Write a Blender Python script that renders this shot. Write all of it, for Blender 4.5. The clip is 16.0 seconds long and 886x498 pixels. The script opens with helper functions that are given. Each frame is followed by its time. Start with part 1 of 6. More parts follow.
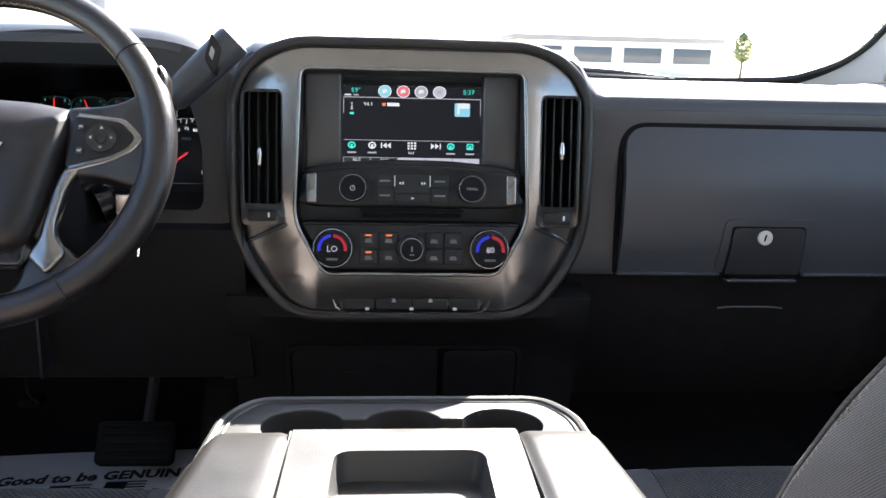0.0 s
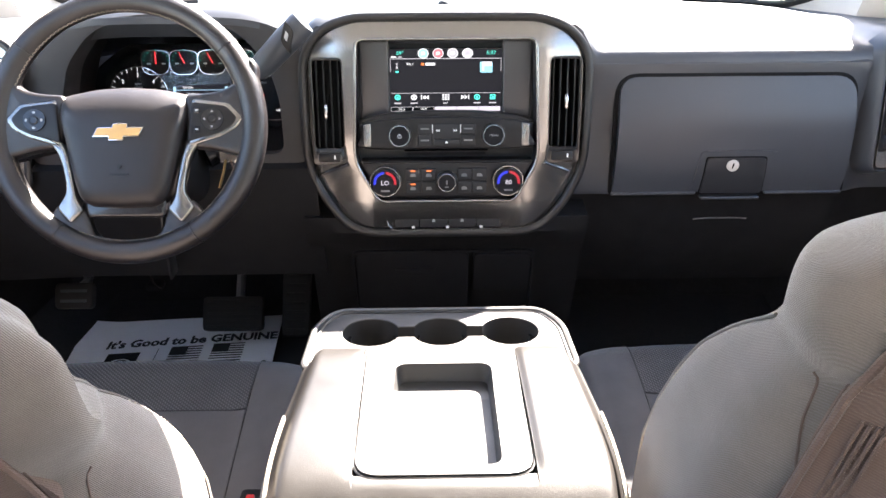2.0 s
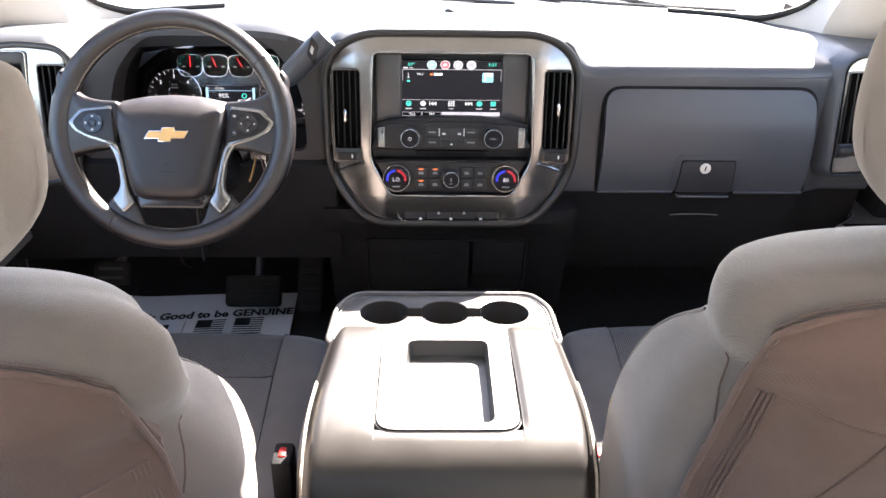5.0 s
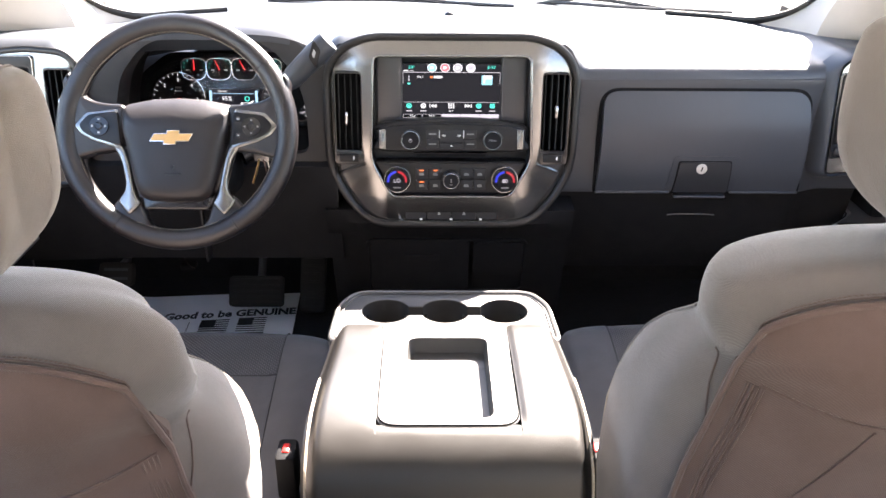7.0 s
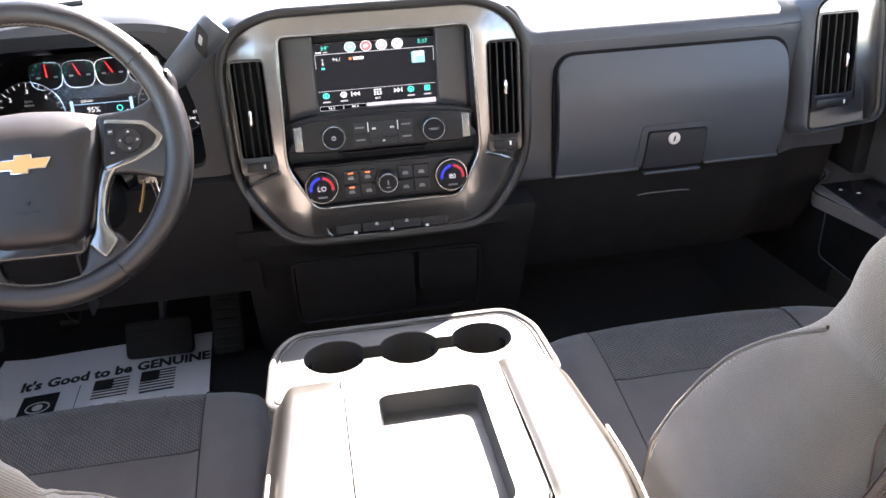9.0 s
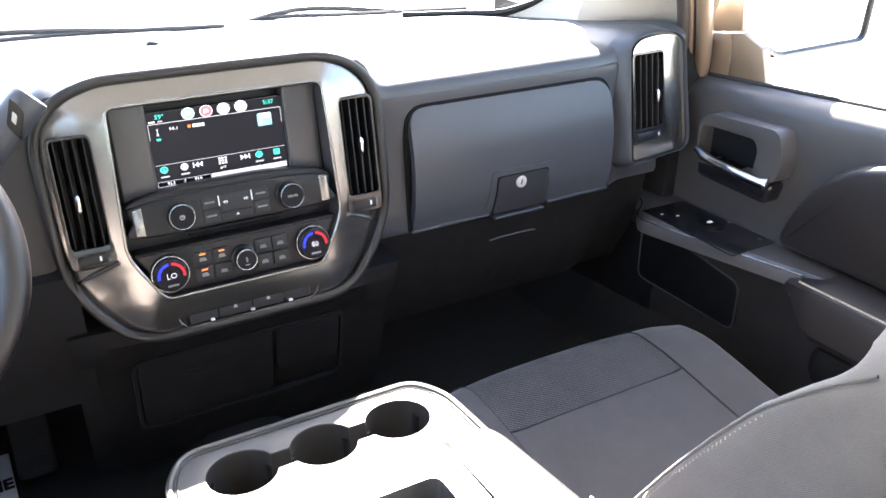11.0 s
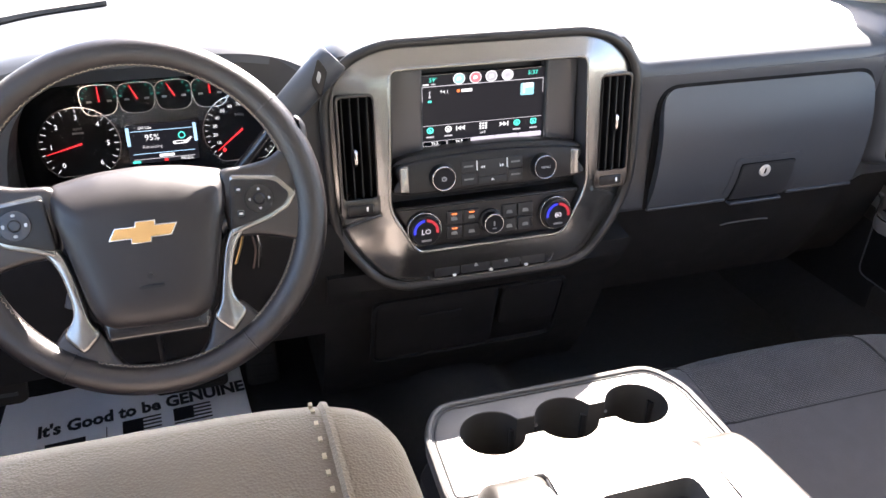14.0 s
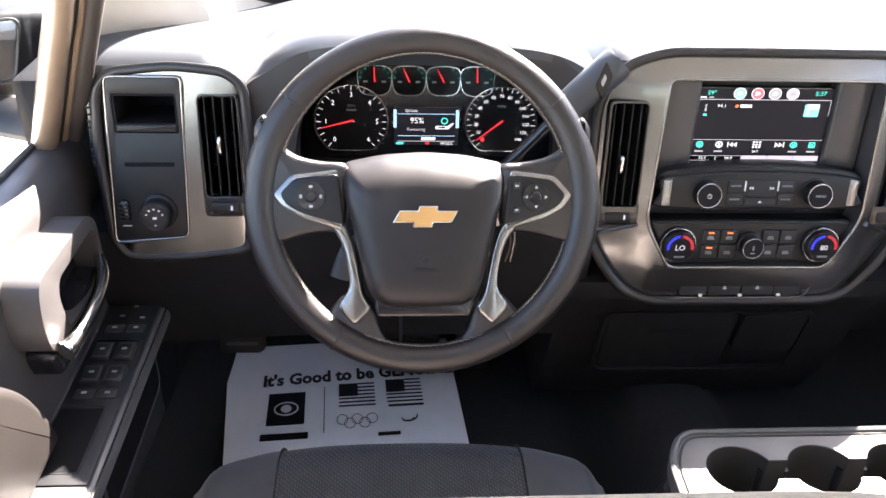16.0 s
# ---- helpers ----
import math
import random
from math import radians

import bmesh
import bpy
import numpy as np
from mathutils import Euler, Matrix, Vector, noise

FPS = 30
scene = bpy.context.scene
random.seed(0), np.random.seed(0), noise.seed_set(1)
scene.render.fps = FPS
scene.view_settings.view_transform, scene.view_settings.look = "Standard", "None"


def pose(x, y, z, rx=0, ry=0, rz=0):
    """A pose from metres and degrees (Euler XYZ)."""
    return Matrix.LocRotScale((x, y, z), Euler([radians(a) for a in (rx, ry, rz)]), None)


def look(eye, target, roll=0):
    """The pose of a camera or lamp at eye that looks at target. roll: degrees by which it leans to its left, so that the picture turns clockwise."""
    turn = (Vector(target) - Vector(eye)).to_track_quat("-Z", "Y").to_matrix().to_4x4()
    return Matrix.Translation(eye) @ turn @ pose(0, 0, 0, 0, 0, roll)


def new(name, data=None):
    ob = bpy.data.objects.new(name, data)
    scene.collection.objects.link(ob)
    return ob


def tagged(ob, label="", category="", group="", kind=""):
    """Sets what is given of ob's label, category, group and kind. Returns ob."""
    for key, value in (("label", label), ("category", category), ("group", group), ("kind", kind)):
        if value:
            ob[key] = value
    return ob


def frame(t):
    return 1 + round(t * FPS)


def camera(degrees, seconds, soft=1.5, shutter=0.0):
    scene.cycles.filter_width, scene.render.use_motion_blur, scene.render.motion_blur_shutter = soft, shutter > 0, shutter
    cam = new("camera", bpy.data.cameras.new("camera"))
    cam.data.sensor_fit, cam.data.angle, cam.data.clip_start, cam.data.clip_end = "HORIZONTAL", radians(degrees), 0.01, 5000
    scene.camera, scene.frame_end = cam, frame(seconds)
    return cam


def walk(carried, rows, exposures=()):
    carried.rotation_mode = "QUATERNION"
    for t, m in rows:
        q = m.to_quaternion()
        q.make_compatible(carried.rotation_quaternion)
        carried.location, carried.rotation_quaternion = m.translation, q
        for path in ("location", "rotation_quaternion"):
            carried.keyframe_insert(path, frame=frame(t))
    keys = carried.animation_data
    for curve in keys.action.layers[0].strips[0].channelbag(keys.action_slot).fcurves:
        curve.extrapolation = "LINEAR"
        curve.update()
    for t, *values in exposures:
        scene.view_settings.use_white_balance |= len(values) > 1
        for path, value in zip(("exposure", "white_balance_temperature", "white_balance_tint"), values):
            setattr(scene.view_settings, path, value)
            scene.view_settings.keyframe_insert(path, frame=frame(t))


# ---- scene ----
cam = camera(57.3, 16.0)
PATH = [
    (0, (-0.034, -1.037, 0.83), (0.11, 0.905, 0.374), 1.5),
    (0.5, (-0.017, -1.105, 0.898), (-0.014, 0.814, 0.334), -0.2),
    (1, (-0.005, -1.166, 0.958), (-0.03, 0.703, 0.247), -0.7),
    (1.5, (-0.01, -1.22, 1.022), (-0.02, 0.612, 0.219), -0.8),
    (2, (-0.028, -1.266, 1.058), (0.004, 0.54, 0.198), -0.2),
    (2.5, (-0.035, -1.3, 1.093), (0.024, 0.48, 0.183), 0.6),
    (3, (-0.037, -1.319, 1.115), (0.013, 0.442, 0.168), 0.5),
    (3.5, (-0.038, -1.343, 1.132), (0.007, 0.417, 0.185), 0.5),
    (4, (-0.04, -1.368, 1.141), (0.001, 0.405, 0.215), 0.8),
    (6.5, (-0.041, -1.428, 1.165), (-0.009, 0.352, 0.252), 0.7),
    (7, (-0.039, -1.427, 1.163), (-0.006, 0.352, 0.25), 0.6),
    (7.5, (-0.038, -1.409, 1.152), (-0.002, 0.37, 0.239), 0.1),
    (8, (-0.039, -1.333, 1.116), (0.016, 0.432, 0.176), -1.2),
    (8.2, (-0.042, -1.296, 1.104), (0.051, 0.464, 0.158), -1.6),
    (10.5, (-0.231, -1.063, 1.052), (0.462, 0.608, 0.199), -1.9),
    (11, (-0.244, -1.041, 1.081), (0.631, 0.537, 0.218), -0.4),
    (11.5, (-0.265, -1.025, 1.072), (0.746, 0.459, 0.194), 1.0),
    (12, (-0.289, -1.02, 1.08), (0.739, 0.46, 0.211), 0.7),
    (12.5, (-0.311, -1.012, 1.066), (0.72, 0.461, 0.19), 1.2),
    (13, (-0.311, -1.009, 1.094), (0.622, 0.491, 0.156), 0.9),
    (13.5, (-0.339, -0.994, 1.116), (0.414, 0.579, 0.136), 0.7),
    (14, (-0.372, -0.983, 1.15), (0.153, 0.652, 0.124), 1.5),
    (14.5, (-0.432, -0.963, 1.143), (-0.061, 0.712, 0.115), 2.1),
    (15, (-0.456, -0.961, 1.151), (-0.204, 0.727, 0.108), 2.0),
    (15.5, (-0.47, -0.955, 1.156), (-0.301, 0.739, 0.106), 2.0),
    (16, (-0.481, -0.948, 1.157), (-0.354, 0.744, 0.097), 2.2),
]
EXPOSURES = [(0.0, 3.48, 6500, 11), (0.5, 3.85, 6550, 11), (1.5, 4.32, 6850, 14), (2.5, 4.36, 6900, 16), (3.5, 4.33, 6950, 17), (8.2, 4.28, 6950, 17), (10.5, 4.75, 6650, 13), (11.5, 4.68, 6650, 13), (12.5, 4.66, 6650, 13), (13.0, 4.64, 6700, 14), (14.0, 4.32, 6900, 17), (16.0, 4.23, 6900, 17)]
walk(cam, [(t, look(eye, target, roll)) for t, eye, target, roll in PATH], EXPOSURES)

# ---- light ----
SUN_DIR = Vector((0.62, 1.04, 1.03)).normalized()      # from the cabin towards the sun
world = bpy.data.worlds.new("sky")
scene.world = world
world.use_nodes = True
wn = world.node_tree.nodes
sky = wn.new("ShaderNodeTexSky")
sky.sky_type = "NISHITA"
sky.sun_disc = False
sky.sun_elevation = math.asin(SUN_DIR.z)
sky.sun_rotation = math.atan2(SUN_DIR.x, SUN_DIR.y)
world.node_tree.links.new(sky.outputs[0], wn["Background"].inputs[0])
wn["Background"].inputs[1].default_value = 0.065
sun = new("sun", bpy.data.lights.new("sun", "SUN"))
sun.data.energy, sun.data.angle, sun.data.color = 5.0, radians(0.53), (1.0, 0.95, 0.88)
sun.matrix_basis = SUN_DIR.to_track_quat("Z", "Y").to_matrix().to_4x4()


# ---- tools ----
def V(*a):
    return Vector(a)


def plane_at(origin, tilt=0.0, turn=0.0):
    """Local u to the right, v up along a face whose top leans away by tilt degrees, w out of the face towards -y."""
    return Matrix.Translation(origin) @ Matrix.Rotation(radians(turn), 4, "Z") @ Matrix.Rotation(radians(90 - tilt), 4, "X")


def thing(name, at, label="", category="", group="", kind=""):
    ob = new(name)
    ob.empty_display_size = 0.05
    ob.location = at
    ob["wx"], ob["wy"], ob["wz"] = at[0], at[1], at[2]
    return tagged(ob, label, category, group, kind)


def finish(bm, sharp=34):
    bmesh.ops.remove_doubles(bm, verts=bm.verts, dist=1e-5)
    bmesh.ops.recalc_face_normals(bm, faces=bm.faces)
    limit = radians(sharp)
    for f in bm.faces:
        f.smooth = True
    for e in bm.edges:
        if len(e.link_faces) == 2 and e.calc_face_angle(0) > limit:
            e.smooth = False


def part(name, bm, material, parent=None, label="", sharp=34, keep=False):
    """Links a bmesh, given in world metres, as one mesh object under a thing or a part."""
    if not keep:
        finish(bm, sharp)
    cos = [v.co for v in bm.verts]
    lo = Vector([min(c[i] for c in cos) for i in range(3)])
    hi = Vector([max(c[i] for c in cos) for i in range(3)])
    mid = (lo + hi) / 2
    bmesh.ops.translate(bm, verts=bm.verts, vec=-mid)
    me = bpy.data.meshes.new(name)
    bm.to_mesh(me)
    bm.free()
    me.materials.append(material)
    ob = new(name, me)
    base = Vector((0, 0, 0))
    if parent is not None:
        ob.parent = parent
        base = Vector((parent["wx"], parent["wy"], parent["wz"]))
    ob.location = mid - base
    ob["wx"], ob["wy"], ob["wz"] = mid.x, mid.y, mid.z
    if label:
        ob["label"] = label
    return ob


def solo(name, bm, material, label, category, group="", kind="", sharp=34):
    return tagged(part(name, bm, material, None, "", sharp), label, category, group, kind)


def box(x0, x1, y0, y1, z0, z1, bev=0.004, seg=2, M=None):
    bm = bmesh.new()
    bmesh.ops.create_cube(bm, size=1)
    for v in bm.verts:
        v.co = V(x0 + (v.co.x + .5) * (x1 - x0), y0 + (v.co.y + .5) * (y1 - y0), z0 + (v.co.z + .5) * (z1 - z0))
    if bev > 0:
        bmesh.ops.bevel(bm, geom=list(bm.edges), offset=bev, segments=seg, affect="EDGES", profile=0.5)
    if M is not None:
        bm.transform(M)
    return bm


def join(*bms):
    out = bms[0]
    for b in bms[1:]:
        me = bpy.data.meshes.new("tmp")
        b.to_mesh(me)
        b.free()
        out.from_mesh(me)
        bpy.data.meshes.remove(me)
    return out


def rounded(pts, r, n=5):
    """A closed outline with its corners rounded by r (one number, or one for each corner)."""
    out = []
    m = len(pts)
    rs = r if isinstance(r, (list, tuple)) else [r] * m
    for i in range(m):
        p, a, b = Vector(pts[i]), Vector(pts[i - 1]), Vector(pts[(i + 1) % m])
        da, db = (a - p), (b - p)
        k = min(rs[i], da.length * 0.48, db.length * 0.48)
        if k < 1e-5:
            out.append(p)
            continue
        s, e = p + da.normalized() * k, p + db.normalized() * k
        for j in range(n + 1):
            t = j / n
            out.append(s * (1 - t) ** 2 + p * 2 * t * (1 - t) + e * t * t)
    return [(p.x, p.y) for p in out]


def rect(u0, u1, v0, v1, r=0.003, n=4):
    return rounded([(u0, v0), (u1, v0), (u1, v1), (u0, v1)], r, n)


def oval(cu, cv, ru, rv=None, n=32):
    rv = ru if rv is None else rv
    return [(cu + ru * math.cos(2 * math.pi * i / n), cv + rv * math.sin(2 * math.pi * i / n)) for i in range(n)]


def inset(pts, d):
    """The outline moved inwards by d (counter-clockwise outlines)."""
    out = []
    m = len(pts)
    area = sum(pts[i - 1][0] * pts[i][1] - pts[i][0] * pts[i - 1][1] for i in range(m))
    s = 1 if area > 0 else -1
    for i in range(m):
        a, p, b = Vector(pts[i - 1]), Vector(pts[i]), Vector(pts[(i + 1) % m])
        t1, t2 = (p - a), (b - p)
        n1 = Vector((-t1.y, t1.x)).normalized() if t1.length else Vector((0, 0))
        n2 = Vector((-t2.y, t2.x)).normalized() if t2.length else n1
        n = (n1 + n2)
        n = n / max(n.length_squared / 2, 0.5) if n.length else n1
        q = p + n * d * s
        out.append((q.x, q.y))
    return out


def plate(pts, w0, w1, M, bev=0.0015, top=None):
    """An outline raised from w0 to w1 in the frame M, its front edge rounded by bev."""
    bm = bmesh.new()
    loops = [(pts, w0), (pts, w1 - bev)]
    if bev > 0:
        for k in (0.3, 0.65, 1.0):
            a = k * math.pi / 2
            loops.append((inset(pts, bev * (1 - math.cos(a))), w1 - bev + bev * math.sin(a)))
    rings = [[bm.verts.new(M @ V(u, v, w)) for u, v in L] for L, w in loops]
    for a, b in zip(rings, rings[1:]):
        for i in range(len(a)):
            bm.faces.new((a[i - 1], a[i], b[i], b[i - 1]))
    bm.faces.new(rings[-1])
    bm.faces.new(rings[0][::-1])
    return bm


def sheet(outer, holes, w0, w1, M, cuts=0, bulge=None, bev=0.0):
    """A plate with holes. bulge(u, v): how far the surface comes forward."""
    bm = bmesh.new()
    for L in [outer, *holes]:
        vs = [bm.verts.new((u, v, 0)) for u, v in L]
        for i in range(len(vs)):
            bm.edges.new((vs[i - 1], vs[i]))
    bmesh.ops.triangle_fill(bm, use_beauty=True, edges=list(bm.edges))
    if cuts:
        us = [p[0] for p in outer]
        vs_ = [p[1] for p in outer]
        for lo, hi, no in ((min(us), max(us), (1, 0, 0)), (min(vs_), max(vs_), (0, 1, 0))):
            for k in range(1, cuts):
                c = lo + (hi - lo) * k / cuts
                bmesh.ops.bisect_plane(bm, geom=list(bm.verts) + list(bm.edges) + list(bm.faces), dist=1e-6, plane_co=(c if no[0] else 0, c if no[1] else 0, 0), plane_no=no)
    for f in bm.faces:
        f.normal_update()
        if f.normal.z < 0:
            f.normal_flip()
    ret = bmesh.ops.extrude_face_region(bm, geom=list(bm.faces))
    top = [g for g in ret["geom"] if isinstance(g, bmesh.types.BMVert)]
    for v in top:
        v.co.z = w1 - w0
    tops = set(top)
    if bev > 0:
        es = [e for e in bm.edges if e.verts[0] in tops and e.verts[1] in tops and any(any(v not in tops for v in f.verts) for f in e.link_faces)]
        bmesh.ops.bevel(bm, geom=es, offset=bev, segments=2, affect="EDGES", profile=0.6, clamp_overlap=True)
    for v in bm.verts:
        w = v.co.z + w0
        if bulge:
            w += bulge(v.co.x, v.co.y)
        v.co = M @ V(v.co.x, v.co.y, w)
    return bm


def loft(rings, cap=True, closed=True):
    bm = bmesh.new()
    vs = [[bm.verts.new(p) for p in r] for r in rings]
    for a, b in zip(vs, vs[1:]):
        for i in range(0 if closed else 1, len(a)):
            bm.faces.new((a[i - 1], a[i], b[i], b[i - 1]))
    if cap:
        bm.faces.new(vs[0][::-1])
        bm.faces.new(vs[-1])
    return bm


def sweep(path, radius, n=12, closed=False, flat=1.0, up=None):
    """A tube along a path. radius: a number or f(t). flat: second radius as a share of the first."""
    path = [Vector(p) for p in path]
    m = len(path)
    rings = []
    ref = Vector(up) if up else None
    for i, p in enumerate(path):
        a = path[i - 1] if (i or closed) else p
        b = path[(i + 1) % m] if (i < m - 1 or closed) else p
        t = (b - a).normalized()
        if ref is None:
            ref = t.orthogonal()
        x = (ref - t * ref.dot(t))
        x = x.normalized() if x.length > 1e-6 else t.orthogonal().normalized()
        if up is None:
            ref = x
        y = t.cross(x)
        r = radius(i / max(1, m - 1)) if callable(radius) else radius
        rings.append([p + x * r * math.cos(2 * math.pi * k / n) + y * r * flat * math.sin(2 * math.pi * k / n) for k in range(n)])
    if closed:
        return loft(rings + [rings[0]], cap=False)
    return loft(rings)


def smooth_path(pts, n=8, closed=False):
    pts = [Vector(p) for p in pts]
    m = len(pts)
    out = []
    for i in range(m if closed else m - 1):
        p0, p1, p2, p3 = (pts[(i - 1) % m] if closed or i else pts[0]), pts[i], pts[(i + 1) % m], (pts[(i + 2) % m] if closed or i + 2 < m else pts[-1])
        for j in range(n):
            t = j / n
            out.append(0.5 * ((2 * p1) + (p2 - p0) * t + (2 * p0 - 5 * p1 + 4 * p2 - p3) * t * t + (3 * p1 - p0 - 3 * p2 + p3) * t ** 3))
    if not closed:
        out.append(pts[-1])
    return out


def smooth2(pts, n=6):
    return [(p.x, p.y) for p in smooth_path([(a, b, 0) for a, b in pts], n, True)]


def turned(profile, M, n=32):
    """A turned body: profile of (radius, w) about the frame's w axis."""
    rings = [[M @ V(r * math.cos(2 * math.pi * k / n), r * math.sin(2 * math.pi * k / n), w) for k in range(n)] for r, w in profile]
    return loft(rings)


def ringed(cu, cv, r0, r1, w0, w1, M, n=36):
    """A flat ring with a rounded front."""
    rings = []
    for r, w in ((r1, w0), (r1, w1 - .0006), (r1 - .0005, w1), (r0 + .0005, w1), (r0, w1 - .0006), (r0, w0)):
        rings.append([M @ V(cu + r * math.cos(2 * math.pi * k / n), cv + r * math.sin(2 * math.pi * k / n), w) for k in range(n)])
    return loft(rings + [rings[0]], cap=False)


def soft(cx, cy, cz, rx, ry, rz, p=2.6, n=24, shape=None):
    """A cushion: a rounded block of half sizes rx, ry, rz. shape(v) may move its points."""
    bm = bmesh.new()
    bmesh.ops.create_cube(bm, size=2)
    bmesh.ops.subdivide_edges(bm, edges=list(bm.edges), cuts=n // 2, use_grid_fill=True)
    for v in bm.verts:
        c = v.co
        k = (abs(c.x) ** p + abs(c.y) ** p + abs(c.z) ** p) ** (1 / p)
        c = c / k
        v.co = V(cx + c.x * rx, cy + c.y * ry, cz + c.z * rz)
        if shape:
            v.co = shape(v.co)
    return bm


def text(words, size, M, material, parent, name="lettering", align="CENTER", u=0.0, v=0.0, w=0.0, thick=0.0002, stretch=1.0, label=""):
    cu = bpy.data.curves.new("t", "FONT")
    cu.body, cu.size, cu.align_x, cu.align_y, cu.extrude, cu.resolution_u = words, size, align, "CENTER", thick, 2
    tmp = bpy.data.objects.new("t", cu)
    me = bpy.data.meshes.new_from_object(tmp)
    bpy.data.objects.remove(tmp)
    bpy.data.curves.remove(cu)
    bm = bmesh.new()
    bm.from_mesh(me)
    bpy.data.meshes.remove(me)
    bm.transform(M @ Matrix.Translation((u, v, w)) @ Matrix.Diagonal((stretch, 1, 1, 1)))
    return part(name, bm, material, parent, label, keep=True)


# ---- materials ----
def material(name, colour, rough=0.5, metal=0.0, vary=0.12, scale=9.0, grain=0.0, grain_scale=900.0, spec=0.5, weave=0.0, weave_scale=700.0,
             coat=0.0, emit=None, power=0.0, wear=0.0, sheen=0.0, diamond=0.0, rv=0.06):
    """A surface with slow variation of colour and gloss, fine grain in relief, and cloth weave where asked."""
    m = bpy.data.materials.new(name)
    m.use_nodes = True
    nt = m.node_tree
    N, L = nt.nodes, nt.links
    b = N["Principled BSDF"]
    b.inputs["Base Color"].default_value = (*colour, 1)
    b.inputs["Roughness"].default_value = rough
    b.inputs["Metallic"].default_value = metal
    b.inputs["Specular IOR Level"].default_value = spec
    b.inputs["Coat Weight"].default_value = coat
    b.inputs["Coat Roughness"].default_value = 0.12
    if sheen:
        b.inputs["Sheen Weight"].default_value = sheen
        b.inputs["Sheen Roughness"].default_value = 0.5
    if emit:
        b.inputs["Emission Color"].default_value = (*emit, 1)
        b.inputs["Emission Strength"].default_value = power
    tc = N.new("ShaderNodeTexCoord")
    if vary > 0:
        n1 = N.new("ShaderNodeTexNoise")
        n1.inputs["Scale"].default_value = scale
        n1.inputs["Detail"].default_value = 5
        n1.inputs["Roughness"].default_value = 0.62
        L.new(tc.outputs["Object"], n1.inputs["Vector"])
        mp = N.new("ShaderNodeMapRange")
        mp.inputs[1].default_value, mp.inputs[2].default_value = 0.3, 0.7
        mp.inputs[3].default_value, mp.inputs[4].default_value = 1 - vary, 1 + vary
        L.new(n1.outputs[0], mp.inputs[0])
        mul = N.new("ShaderNodeVectorMath")
        mul.operation = "SCALE"
        mul.inputs[0].default_value = colour
        L.new(mp.outputs[0], mul.inputs["Scale"])
        L.new(mul.outputs[0], b.inputs["Base Color"])
        n2 = N.new("ShaderNodeTexNoise")
        n2.inputs["Scale"].default_value = scale * 3.3
        n2.inputs["Detail"].default_value = 6
        L.new(tc.outputs["Object"], n2.inputs["Vector"])
        mr = N.new("ShaderNodeMapRange")
        mr.inputs[1].default_value, mr.inputs[2].default_value = 0.3, 0.7
        mr.inputs[3].default_value, mr.inputs[4].default_value = max(0.02, rough - rv - wear), min(1, rough + rv + wear)
        L.new(n2.outputs[0], mr.inputs[0])
        L.new(mr.outputs[0], b.inputs["Roughness"])
    height = None
    if grain > 0:
        vo = N.new("ShaderNodeTexVoronoi")
        vo.inputs["Scale"].default_value = grain_scale
        L.new(tc.outputs["Object"], vo.inputs["Vector"])
        height = (vo.outputs["Distance"], grain)
    if weave > 0:
        outs = []
        for ax in ("DIAGONAL",) if not diamond else ("DIAGONAL", "X"):
            wv = N.new("ShaderNodeTexWave")
            wv.wave_type, wv.bands_direction = "BANDS", ax
            wv.inputs["Scale"].default_value = weave_scale / 20
            wv.inputs["Distortion"].default_value = 0.4
            L.new(tc.outputs["Object"], wv.inputs["Vector"])
            outs.append(wv.outputs["Fac"])
        add = outs[0]
        for o in outs[1:]:
            ad = N.new("ShaderNodeMath")
            ad.operation = "MULTIPLY"
            L.new(add, ad.inputs[0])
            L.new(o, ad.inputs[1])
            add = ad.outputs[0]
        height = (add, weave)
        if vary > 0:
            tone = N.new("ShaderNodeMapRange")
            tone.inputs[3].default_value, tone.inputs[4].default_value = (0.72, 1.30) if diamond else (0.86, 1.14)
            grit = N.new("ShaderNodeTexNoise")
            grit.inputs["Scale"].default_value = 850
            grit.inputs["Detail"].default_value = 2
            L.new(tc.outputs["Object"], grit.inputs["Vector"])
            if not diamond:
                both = N.new("ShaderNodeMix")
                both.inputs["Factor"].default_value = 0.36
                L.new(grit.outputs[0], both.inputs["A"])
                L.new(add, both.inputs["B"])
                add = both.outputs["Result"]
                height = (add, weave)
                tone.inputs[1].default_value, tone.inputs[2].default_value = 0.15, 0.85
            L.new(add, tone.inputs[0])
            mul2 = N.new("ShaderNodeVectorMath")
            mul2.operation = "SCALE"
            L.new(mul.outputs[0], mul2.inputs[0])
            L.new(tone.outputs[0], mul2.inputs["Scale"])
            L.new(mul2.outputs[0], b.inputs["Base Color"])
    if height:
        bp = N.new("ShaderNodeBump")
        bp.inputs["Strength"].default_value = height[1]
        bp.inputs["Distance"].default_value = 0.0006 if not diamond else 0.0015
        L.new(height[0], bp.inputs["Height"])
        L.new(bp.outputs[0], b.inputs["Normal"])
    return m


